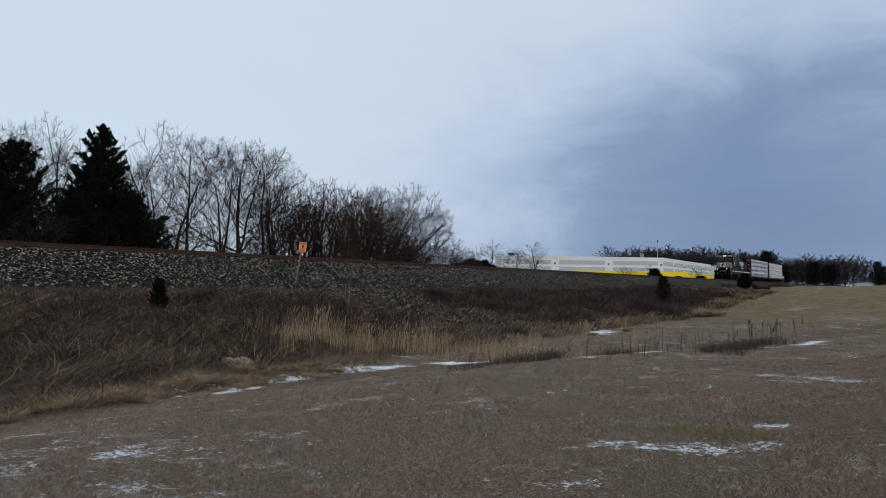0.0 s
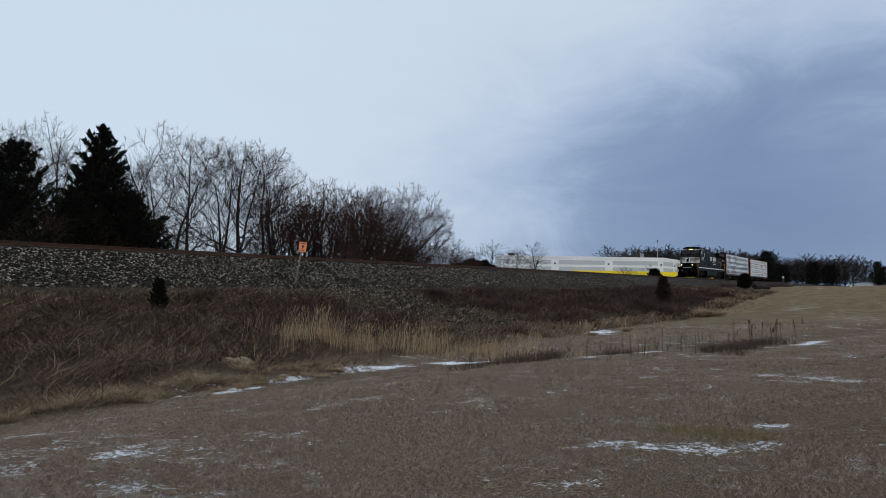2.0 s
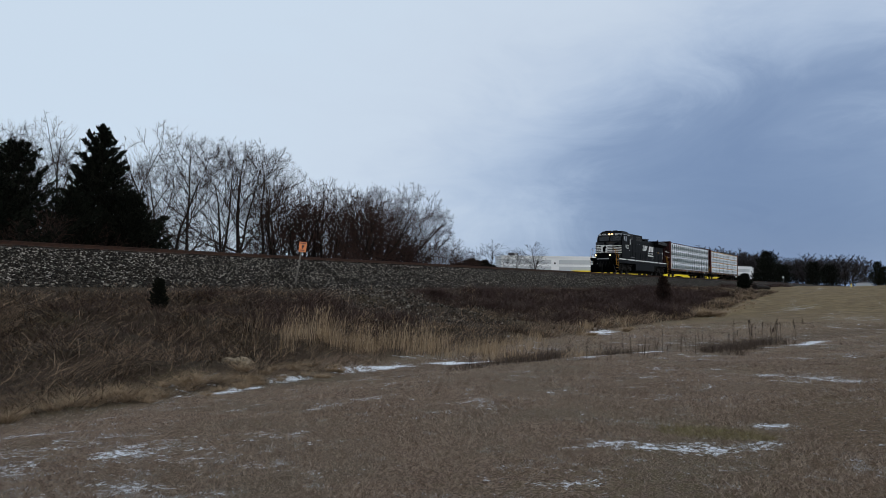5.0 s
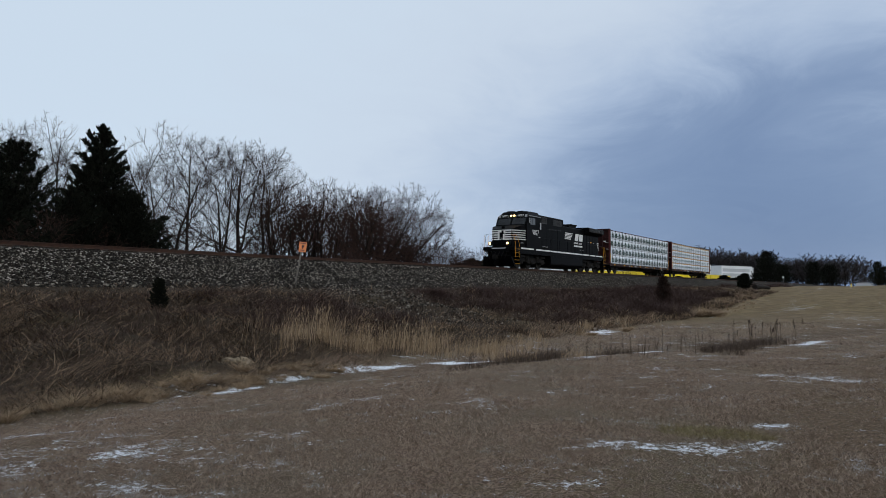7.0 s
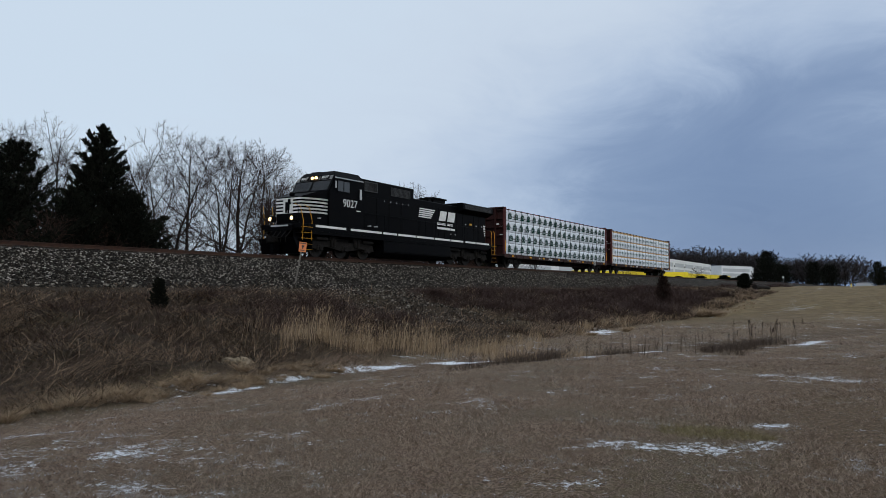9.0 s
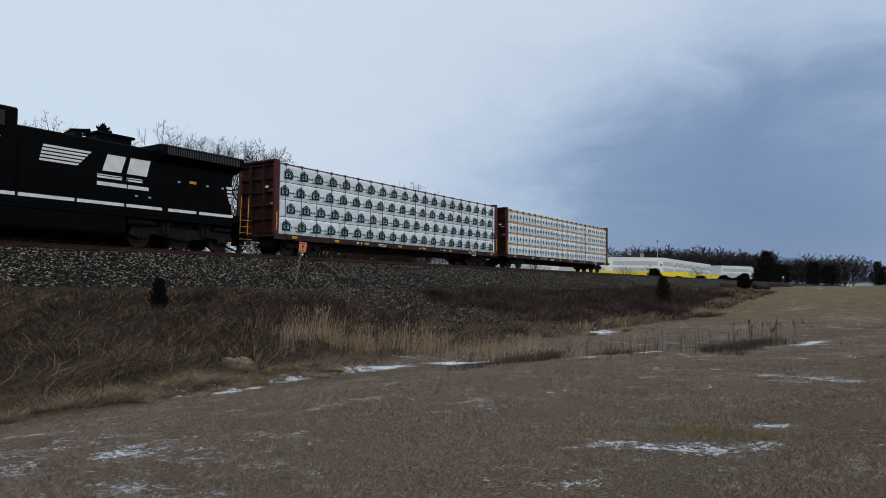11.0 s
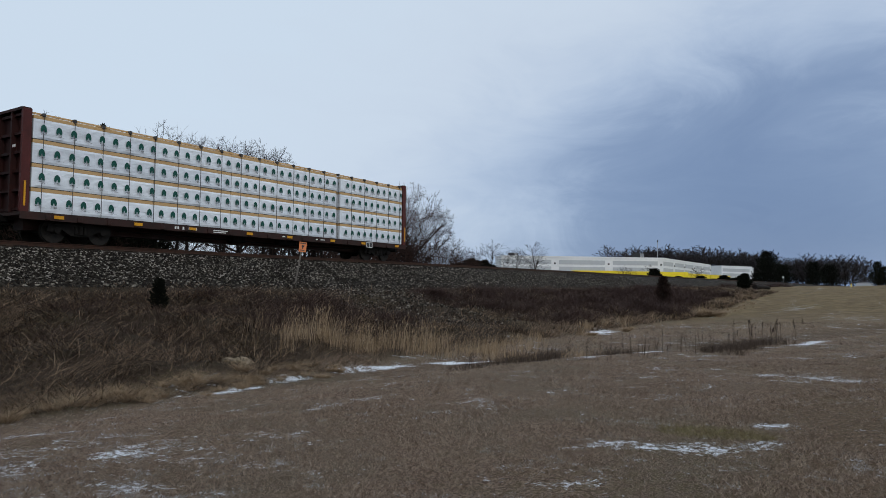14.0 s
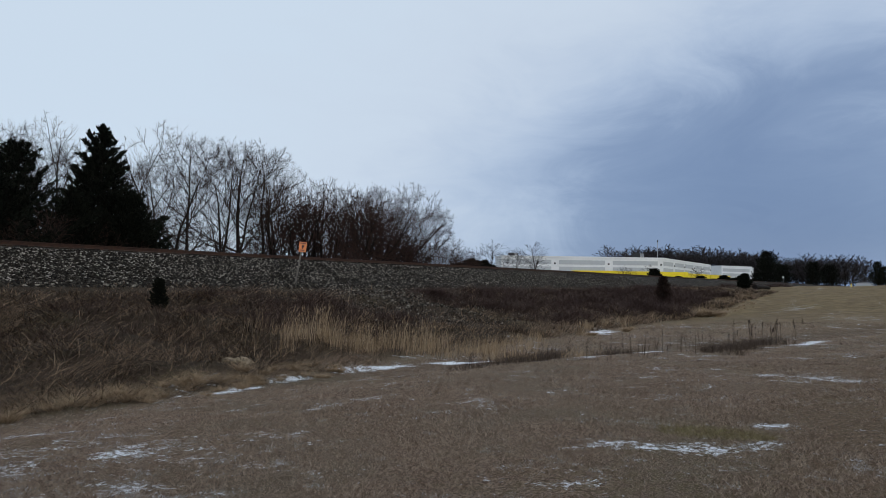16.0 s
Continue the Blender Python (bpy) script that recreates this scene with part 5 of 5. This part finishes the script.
    for i, (x, y, h) in enumerate(((156.7, 88.7, 10.0), (136.1, 65.7, 8.2), (142.7, 74.0, 7.0), (147, 79, 6.4), (183, 62, 4.6), (206, 62, 5.4), (222.6, 52, 6.4), (190, 63, 4.0), (131, 64, 5.5))):
        plant("bare_tree", lab, "tree", "trees by the factory", mid[i % 2], x, y, h, rnd.random() * 360, 1.5)
    for i, (x, y, h, w) in enumerate(((164.4, 52, 2.6, 2.2), (176.5, 52, 4.4, 1.6), (208.7, 48, 3.4, 2.0), (230.8, 46, 4.0, 1.9), (220.2, 47, 2.8, 2.3), (246.8, 44, 4.2, 1.6), (191.6, 50, 2.9, 2.0), (240, 45, 3.4, 2))):
        plant("evergreen_shrub", "dark clipped evergreen shrub before the factory", "shrub", "factory shrubs", shrub, x, y, h, 50 * i, w)
    # low dark growth left of the factory and trees over its roof
    for i, (x, y, h) in enumerate(((92.7, 59.2, 3.4), (105.9, 66.4, 3.2), (127.8, 78.6, 3.6), (136.9, 82.8, 4.2), (141.8, 84.4, 3.8), (150.9, 88.6, 4.0), (155.8, 90.2, 4.4), (160.7, 91.7, 3.6), (165.7, 93.1, 3.4))):
        plant("evergreen_shrub", "low dark evergreen in a far tree line", "shrub", "far low evergreens", shrub, x, y, h, 33 * i, 1.3)
    lab = "distant leafless tree in a dark winter tree line"
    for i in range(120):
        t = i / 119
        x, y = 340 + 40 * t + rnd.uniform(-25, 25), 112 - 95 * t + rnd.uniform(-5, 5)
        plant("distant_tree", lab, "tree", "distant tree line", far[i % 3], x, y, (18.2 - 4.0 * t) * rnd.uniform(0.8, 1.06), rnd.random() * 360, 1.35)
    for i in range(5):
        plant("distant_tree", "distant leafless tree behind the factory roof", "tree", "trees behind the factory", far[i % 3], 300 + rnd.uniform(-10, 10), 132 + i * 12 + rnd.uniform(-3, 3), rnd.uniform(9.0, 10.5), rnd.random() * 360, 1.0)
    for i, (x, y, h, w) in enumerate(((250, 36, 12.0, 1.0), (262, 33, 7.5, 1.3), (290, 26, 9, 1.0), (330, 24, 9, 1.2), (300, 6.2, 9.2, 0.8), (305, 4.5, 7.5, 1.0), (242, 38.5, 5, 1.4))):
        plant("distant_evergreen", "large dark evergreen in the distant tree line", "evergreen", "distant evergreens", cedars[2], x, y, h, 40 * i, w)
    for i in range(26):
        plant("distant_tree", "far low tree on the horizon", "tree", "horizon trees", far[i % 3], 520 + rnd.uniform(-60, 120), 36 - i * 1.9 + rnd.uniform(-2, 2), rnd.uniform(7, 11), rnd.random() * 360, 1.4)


trees()


# ---- grasses and briars, too many to count ----
class Tuft:
    def __init__(self):
        self.v, self.f = [], []

    def blade(self, p, lean, ln, w, segs, droop, rnd):
        """A narrow ribbon from p, bending over along lean (x, y)."""
        o = len(self.v)
        x, y, z = p
        lx, ly = lean
        a = rnd.random() * 6.28
        cx, cy = math.cos(a) * w, math.sin(a) * w
        for i in range(segs + 1):
            t = i / segs
            k = w and (1 - t * 0.75)
            px, py = x + lx * ln * (t + droop * t * t), y + ly * ln * (t + droop * t * t)
            pz = z + ln * (t - 0.55 * droop * t * t * 1.2)
            if i == segs:
                self.v.append((px, py, pz))
            else:
                self.v.append((px - cx * k, py - cy * k, pz))
                self.v.append((px + cx * k, py + cy * k, pz))
        for i in range(segs - 1):
            b = o + 2 * i
            self.f.append((b, b + 1, b + 3, b + 2))
        b = o + 2 * (segs - 1)
        self.f.append((b, b + 1, b + 2))

    def done(self, name, material, label, category):
        me = bpy.data.meshes.new(name)
        me.from_pydata(self.v, [], self.f)
        me.materials.append(material)
        return tagged(new(name, me), label, category, kind="stuff")


def lawn_grass():
    rnd = random.Random(71)
    T, W, G = Tuft(), Tuft(), Tuft()
    for _ in range(620000):
        d = 3.8 * (40 / 3.8) ** rnd.random()
        a = YAW + rnd.uniform(-0.62, 0.62)
        x, y = d * math.sin(a), d * math.cos(a)
        if y > 11.6:
            continue
        n = noise.noise((x * 0.9, y * 0.9, 21)) + 0.5 * noise.noise((x * 3.1, y * 3.1, 23))
        if rnd.random() > 0.88 + 0.6 * n:
            continue
        sn = snow_amount(x, y)
        if sn > 0.3 and rnd.random() < 0.75:
            continue
        if swale_d(x, y) < 0.8 and rnd.random() < 0.4:
            continue
        ln = rnd.uniform(0.017, 0.044) * (1 + 0.7 * n)
        green = ((x - 7.75) / 0.32) ** 2 + ((y - 1.65) / 0.6) ** 2 < 1
        if green:
            ln *= 2.2
        w = max(0.0016, d * 0.00032) * rnd.uniform(0.6, 1.4)
        icy = sn + 0.30 * noise.noise((x * 2.3, y * 2.3, 27)) + 0.22 * noise.noise((x * 8, y * 8, 29))
        B = G if green else W if icy > 0.25 + 0.22 * rnd.random() else T
        if B is W:
            ln, w = ln * 0.7, w * 0.8
        B.blade((x, y, ground_z(x, y) - 0.005), (rnd.gauss(0, 0.8), rnd.gauss(0, 0.8)), ln, w, 2 if d < 6 else 1, rnd.uniform(0.0, 0.5), rnd)
    T.done("lawn_grass", M_LAWN, "short brown dormant lawn grass", "grass")
    G.done("olive_grass", M_SPROUT, "tuft of longer olive green grass in the lawn", "grass")
    W.done("frosted_grass", M_FROST, "lawn grass crusted with thin pale frost and snow", "frosted grass")


def spilled(x, y):
    """How much of the bank is covered by stones that rolled down from the track."""
    return math.exp(-((x - 27.0 - 0.45 * (y - 21.3)) / 4.2) ** 2) * smooth(14.0, 18.0, y)


def bank_grass():
    rnd = random.Random(72)
    T = Tuft()
    for _ in range(180000):
        x = 3 + 85 * rnd.random() ** 1.75
        y = 11.6 + 11.6 * rnd.random()
        n = noise.noise((x * 0.45, y * 0.6, 31)) + 0.5 * noise.noise((x * 1.5, y * 1.7, 33))
        if rnd.random() > 0.78 + 0.75 * n or y > 22.3 + 0.9 * noise.noise((x * 0.8, 0, 37)) and rnd.random() < 0.8:
            continue
        if rnd.random() < 0.85 * spilled(x, y) or rnd.random() < 0.6 * smooth(18, 26, x) * smooth(13, 15, y):
            continue
        d = math.hypot(x, y)
        ln = rnd.uniform(0.18, 0.58) * (1.0 + 0.5 * n) * (0.62 if y > 21.5 else 1)
        sw = noise.noise((x * 0.7, y * 0.7, 35)) * 2.4
        T.blade((x, y, max(ground_z(x, y), ballast_z(x, y) if y > 22.5 else -9) - 0.02), (sw * 0.9 + rnd.gauss(0, 0.6), -0.25 + rnd.gauss(0, 0.6)), ln, max(0.003, d * 0.00033) * rnd.uniform(0.5, 1.3), 2, rnd.uniform(0.3, 1.3), rnd)
    T.done("bank_grass", M_BANKG, "long matted dead brown grass on the ditch bank", "grass")


def reeds():
    rnd = random.Random(73)
    T = Tuft()
    spots = []
    # upright stand along the foot of the bank, in bunches
    for cx, cy, sx, h, n in ((14.6, 13.6, 0.9, 1.2, 26), (15.8, 13.0, 0.6, 1.0, 14), (16.6, 12.3, 0.4, 1.15, 12), (17.3, 11.9, 0.35, 1.1, 12), (18.2, 10.9, 0.7, 0.7, 16), (16.2, 8.8, 0.35, 0.75, 10), (15.4, 14.8, 1.2, 0.9, 14), (20.0, 10.2, 1.0, 0.6, 9), (18.0, 7.6, 0.8, 0.4, 10), (24, 11.8, 2.0, 0.5, 14), (34, 12.2, 5.0, 0.55, 24), (48, 12.4, 6.0, 0.7, 18), (60, 12.6, 6.0, 0.6, 24), (70, 12.4, 6.0, 0.5, 24), (56, 10.8, 5.0, 0.35, 20)):
        for _ in range(n):
            spots.append((cx + rnd.gauss(0, sx), cy + rnd.gauss(0, 0.45), h * rnd.uniform(0.55, 1.1), rnd.randint(9, 32)))
    for cx, cy, h, n in spots:
        for _ in range(n):
            x, y = cx + rnd.gauss(0, 0.14), cy + rnd.gauss(0, 0.14)
            q = h * rnd.uniform(0.5, 1.1)
            lean = (rnd.gauss(0.05, 0.13), rnd.gauss(-0.03, 0.13))
            T.blade((x, y, ground_z(x, y) - 0.02), lean, q, max(0.003, math.hypot(x, y) * 0.00026), 3, rnd.uniform(0.0, 0.35), rnd)
            if q > 0.7 and rnd.random() < 0.5:
                T.blade((x + lean[0] * q * 0.9, y + lean[1] * q * 0.9, ground_z(x, y) + q * 0.86), (lean[0] + rnd.gauss(0, 0.2), lean[1]), 0.14, 0.007, 2, 0.2, rnd)
    # low arching tussocks where the lawn meets the bank
    tufts = [(5.2, 11.5, 0.42), (4.7, 11.6, 0.4), (6.0, 11.75, 0.34), (6.4, 11.85, 0.36), (6.9, 11.9, 0.36), (7.4, 11.8, 0.42), (7.7, 11.9, 0.36), (8.9, 12.2, 0.42), (9.3, 12.3, 0.46), (9.7, 12.1, 0.3), (10.6, 12.5, 0.36), (10.9, 12.1, 0.26), (12.0, 12.3, 0.3), (12.5, 12.2, 0.26), (31.5, 10.6, 0.35), (33, 10.9, 0.3), (28, 10.9, 0.3), (51, 11.3, 0.9), (52.2, 11.1, 0.8), (50, 11.6, 0.6)]
    tufts += [(rnd.uniform(3.5, 13), 11.7 + rnd.gauss(0, 0.3), rnd.uniform(0.14, 0.28)) for _ in range(44)]
    for cx, cy, h in tufts:
        for _ in range(int(700 * h)):
            a = rnd.random() * 6.28
            k = rnd.random() ** 0.7
            x, y = cx + math.cos(a) * k * 0.3 * h, cy + math.sin(a) * k * 0.3 * h
            T.blade((x, y, ground_z(x, y) - 0.02), (math.cos(a) * (0.2 + 0.75 * k) + rnd.gauss(0, 0.2), math.sin(a) * (0.2 + 0.75 * k) + rnd.gauss(0, 0.2)), h * rnd.uniform(0.6, 1.2), max(0.0026, math.hypot(x, y) * 0.00024), 3, rnd.uniform(0.4, 1.2), rnd)
    T.done("reed_grass", M_REED, "tall tan dead reeds and low tussocks along the ditch", "reed grass")


def briars():
    rnd = random.Random(74)
    T = Tuft()
    heaps = []
    for _ in range(240):
        x = 29 + 42 * rnd.random() ** 1.1
        y = rnd.uniform(13.5, 21.8)
        heaps.append((x, y, rnd.uniform(0.5, 1.2) * (1.0 if y < 20 else 0.7), 170))
    for _ in range(70):
        heaps.append((rnd.uniform(14, 22), rnd.uniform(14.5, 21.0), rnd.uniform(0.35, 0.75), 150))
    for _ in range(40):
        heaps.append((rnd.uniform(5, 16), rnd.uniform(15.5, 21.5), rnd.uniform(0.3, 0.55), 130))
    for _ in range(14):
        heaps.append((30.8 + rnd.gauss(0, 0.25), 20.9 + rnd.gauss(0, 0.2), 0.42, 200))
    for _ in range(60):
        heaps.append((rnd.uniform(60, 135), rnd.uniform(15, 22), rnd.uniform(0.4, 0.9), 80))
    for _ in range(10):
        heaps.append((47 + rnd.gauss(0, 3.0), 13.4 + rnd.gauss(0, 0.5), 1.1, 240))
    for hx, hy, h, n in heaps:
        if rnd.random() < 0.9 * spilled(hx, hy) and n != 200:
            continue
        for _ in range(n):
            x, y = hx + rnd.gauss(0, 0.55), hy + rnd.gauss(0, 0.45)
            T.blade((x, y, ground_z(x, y) - 0.02), (rnd.gauss(0, 0.75), rnd.gauss(-0.12, 0.6)), h * rnd.uniform(0.5, 1.25), max(0.003, math.hypot(x, y) * 0.00020), 2, rnd.uniform(0.1, 1.0), rnd)
    T.done("briar_thicket", M_BRIAR, "tangled reddish brown leafless briars on the bank", "briars")


def weeds():
    rnd = random.Random(75)
    T = Tuft()
    hubs = ((25.8, 3.5, 0.8, 7), (27.2, 3.4, 0.8, 7), (28.9, 3.0, 0.75, 4), (22.0, 3.7, 0.85, 12), (19.6, 4.4, 0.8, 9), (18.9, 5.6, 0.8, 10), (17.6, 5.6, 0.6, 8), (15.6, 7.3, 0.45, 10), (16.6, 6.4, 0.55, 8), (20.8, 5.3, 0.7, 6), (14.6, 8.6, 0.4, 8))
    for cx, cy, hh, count in hubs:
        for _ in range(count):
            x, y = cx + rnd.gauss(0, 0.45), cy + rnd.gauss(0, 0.3)
            h = hh * rnd.uniform(0.5, 1.1)
            z = ground_z(x, y)
            lean = (rnd.gauss(0, 0.07), rnd.gauss(0, 0.07))
            T.blade((x, y, z), lean, h, 0.008, 3, 0.05, rnd)
            spike = cx > 21
            for _ in range(22 if spike else 10):
                k = rnd.uniform(0.72, 1.0) if spike else rnd.uniform(0.4, 1.0)
                T.blade((x + lean[0] * h * k, y + lean[1] * h * k, z + h * k * 0.97), (rnd.gauss(0, 0.4), rnd.gauss(0, 0.4)), rnd.uniform(0.03, 0.07) if spike else rnd.uniform(0.05, 0.16), 0.009 if spike else 0.005, 2, 0.3, rnd)
    # low dark brush in the wet hollow
    for hx, hy, h, n in ((22.0, 3.9, 0.42, 10), (24.8, 3.4, 0.4, 7), (20.6, 4.2, 0.36, 7), (15.9, 7.6, 0.32, 8), (17.4, 8.2, 0.36, 9), (18.6, 9.0, 0.3, 8), (14.9, 8.4, 0.25, 6), (19.3, 6.6, 0.26, 4)):
        for _ in range(n):
            qx, qy = hx + rnd.gauss(0, 0.5), hy + rnd.gauss(0, 0.3)
            for _ in range(60):
                x, y = qx + rnd.gauss(0, 0.2), qy + rnd.gauss(0, 0.2)
                T.blade((x, y, ground_z(x, y)), (rnd.gauss(0, 0.45), rnd.gauss(0, 0.45)), h * rnd.uniform(0.4, 1.1), 0.006, 2, 0.3, rnd)
    T.done("seed_weeds", M_WEED, "dark dry weed stalks with seed heads in the swale", "weeds")


lawn_grass()
bank_grass()
reeds()
briars()
weeds()


# ---- small things beside the track ----
def marker_sign():
    x, y = 22.75, 23.35
    z = max(ground_z(x, y), ballast_z(x, y)) - 0.12
    S = thing("marker_sign", "small faded orange marker sign on a leaning grey post", "sign", m=pose(x, y, z))
    top = Vector((0.17, -0.25, 1.80))
    part("post", tube(bmesh.new(), [(0, 0, 0), tuple(top)], 0.04, 0.036, 8), M_WOODP, S)
    ang = math.degrees(math.atan2(-x, y)) + 4
    m = pose(top.x - 0.02, top.y - 0.06, top.z - 0.02, 0, 6, ang)
    pl = part("sign_plate", boxes((-0.17, 0.17, -0.006, 0.006, -0.22, 0.24), bev=0.004), M_ORANGE, S, "faded orange plate")
    pl.matrix_basis = m
    bm = boxes((-0.14, 0.14, -0.010, -0.0065, 0.16, 0.20), (-0.13, 0.1, -0.010, -0.0065, -0.16, -0.12), (-0.05, 0.06, -0.010, -0.0065, 0.0, 0.09), (-0.02, 0.03, -0.010, -0.0065, -0.07, 0.0))
    part("printed_bars", bm, M_DARK, pl, "dark unreadable print")


def small_things():
    x, y = 11.3, 13.3
    bm = bmesh.new()
    bmesh.ops.create_icosphere(bm, subdivisions=3, radius=0.26)
    for v in bm.verts:
        v.co *= 1 + 0.35 * noise.noise(v.co * 4) + 0.1 * noise.noise(v.co * 11)
        v.co.z *= 0.6
    r = part("rock", bm, M_ROCK, None)
    r.location = (x, y, ground_z(x, y) - 0.02)
    tagged(r, "pale tan rock lying in matted grass", "rock")
    r2 = new("rock", r.data)
    r2.matrix_basis = pose(10.8, 13.2, ground_z(10.8, 13.2) + 0.03, 20, 0, 80) @ Matrix.Diagonal((0.6, 0.6, 0.6, 1))
    tagged(r2, "small tan rock lying in matted grass", "rock")
    z = ground_z(93, 14.5)
    bm = tube(bmesh.new(), [(-2.4, 0.4, 0.34), (-0.8, 0.1, 0.26), (1.0, -0.1, 0.28), (2.6, -0.5, 0.18)], 0.30, 0.2, 10)
    lg = part("fallen_log", bm, M_BARK, None)
    lg.location = (94, 14.3, z)
    tagged(lg, "dark fallen log lying at the foot of the bank", "log")
    P = thing("track_marker_post", "grey trackside post with a small white plate", "marker post", m=pose(143.3, 18.0, ground_z(143.3, 18) - 0.3))
    part("post", boxes((-0.09, 0.09, -0.09, 0.09, 0, 2.1), bev=0.01), M_DARK, P)
    part("plate", boxes((-0.13, -0.1, -0.12, 0.12, 1.75, 2.1)), M_WHITE, P, "white plate")
    Y = thing("utility_marker", "short yellow utility marker post in the field", "marker post", m=pose(112.6, 5.5, ground_z(112.6, 5.5) - 0.1))
    part("post", tube(bmesh.new(), [(0, 0, 0), (0, 0, 0.5)], 0.065, 0.065, 10), M_TRAILER, Y)
    part("cap", tube(bmesh.new(), [(0, 0, 0.5), (0, 0, 0.58)], 0.1, 0.05, 10), M_YELLOW, Y)
    H = thing("distant_shed", "low pale roadside shed far down the field", "shed", m=pose(330, 11.3, ground_z(330, 11.3), 0, 0, 90))
    part("wall", boxes((-3.0, 3.0, 0, 4, 0, 1.7)), M_CLADG, H)
    part("roof", prism(bmesh.new(), [(-3.3, 1.7), (3.3, 1.7), (0, 2.3)], -0.2, 4.2), M_ROOF, H)
    part("door", boxes((-1, 1, -0.05, 0, 0, 1.5)), M_DARK, H)


marker_sign()
small_things()


# ---- what moves: the train rolls past towards -x ----
def lead(t):
    """Place along the track of the first car's rear load edge."""
    u = t - 9.0
    return 70.5317 - 12.0066 * u - 0.0217 * u * u - 0.0016 * u ** 3 + 0.0004 * u ** 4


def motions():
    steps = [i * 0.25 for i in range(65)]
    for ob, off in ((LOCO, -34.9), (CAR_A, -HALF), (CAR_B, 2.18 + HALF)):
        walk(ob, [(t, pose(lead(t) + off, TRACK_Y, 0)) for t in steps])
    for ob, x, r in WHEELSETS:
        walk(ob, [(i / 30, pose(x, 0, r, 0, math.degrees((lead(i / 30) - lead(0)) / r) % 360, 0)) for i in range(481)])


motions()
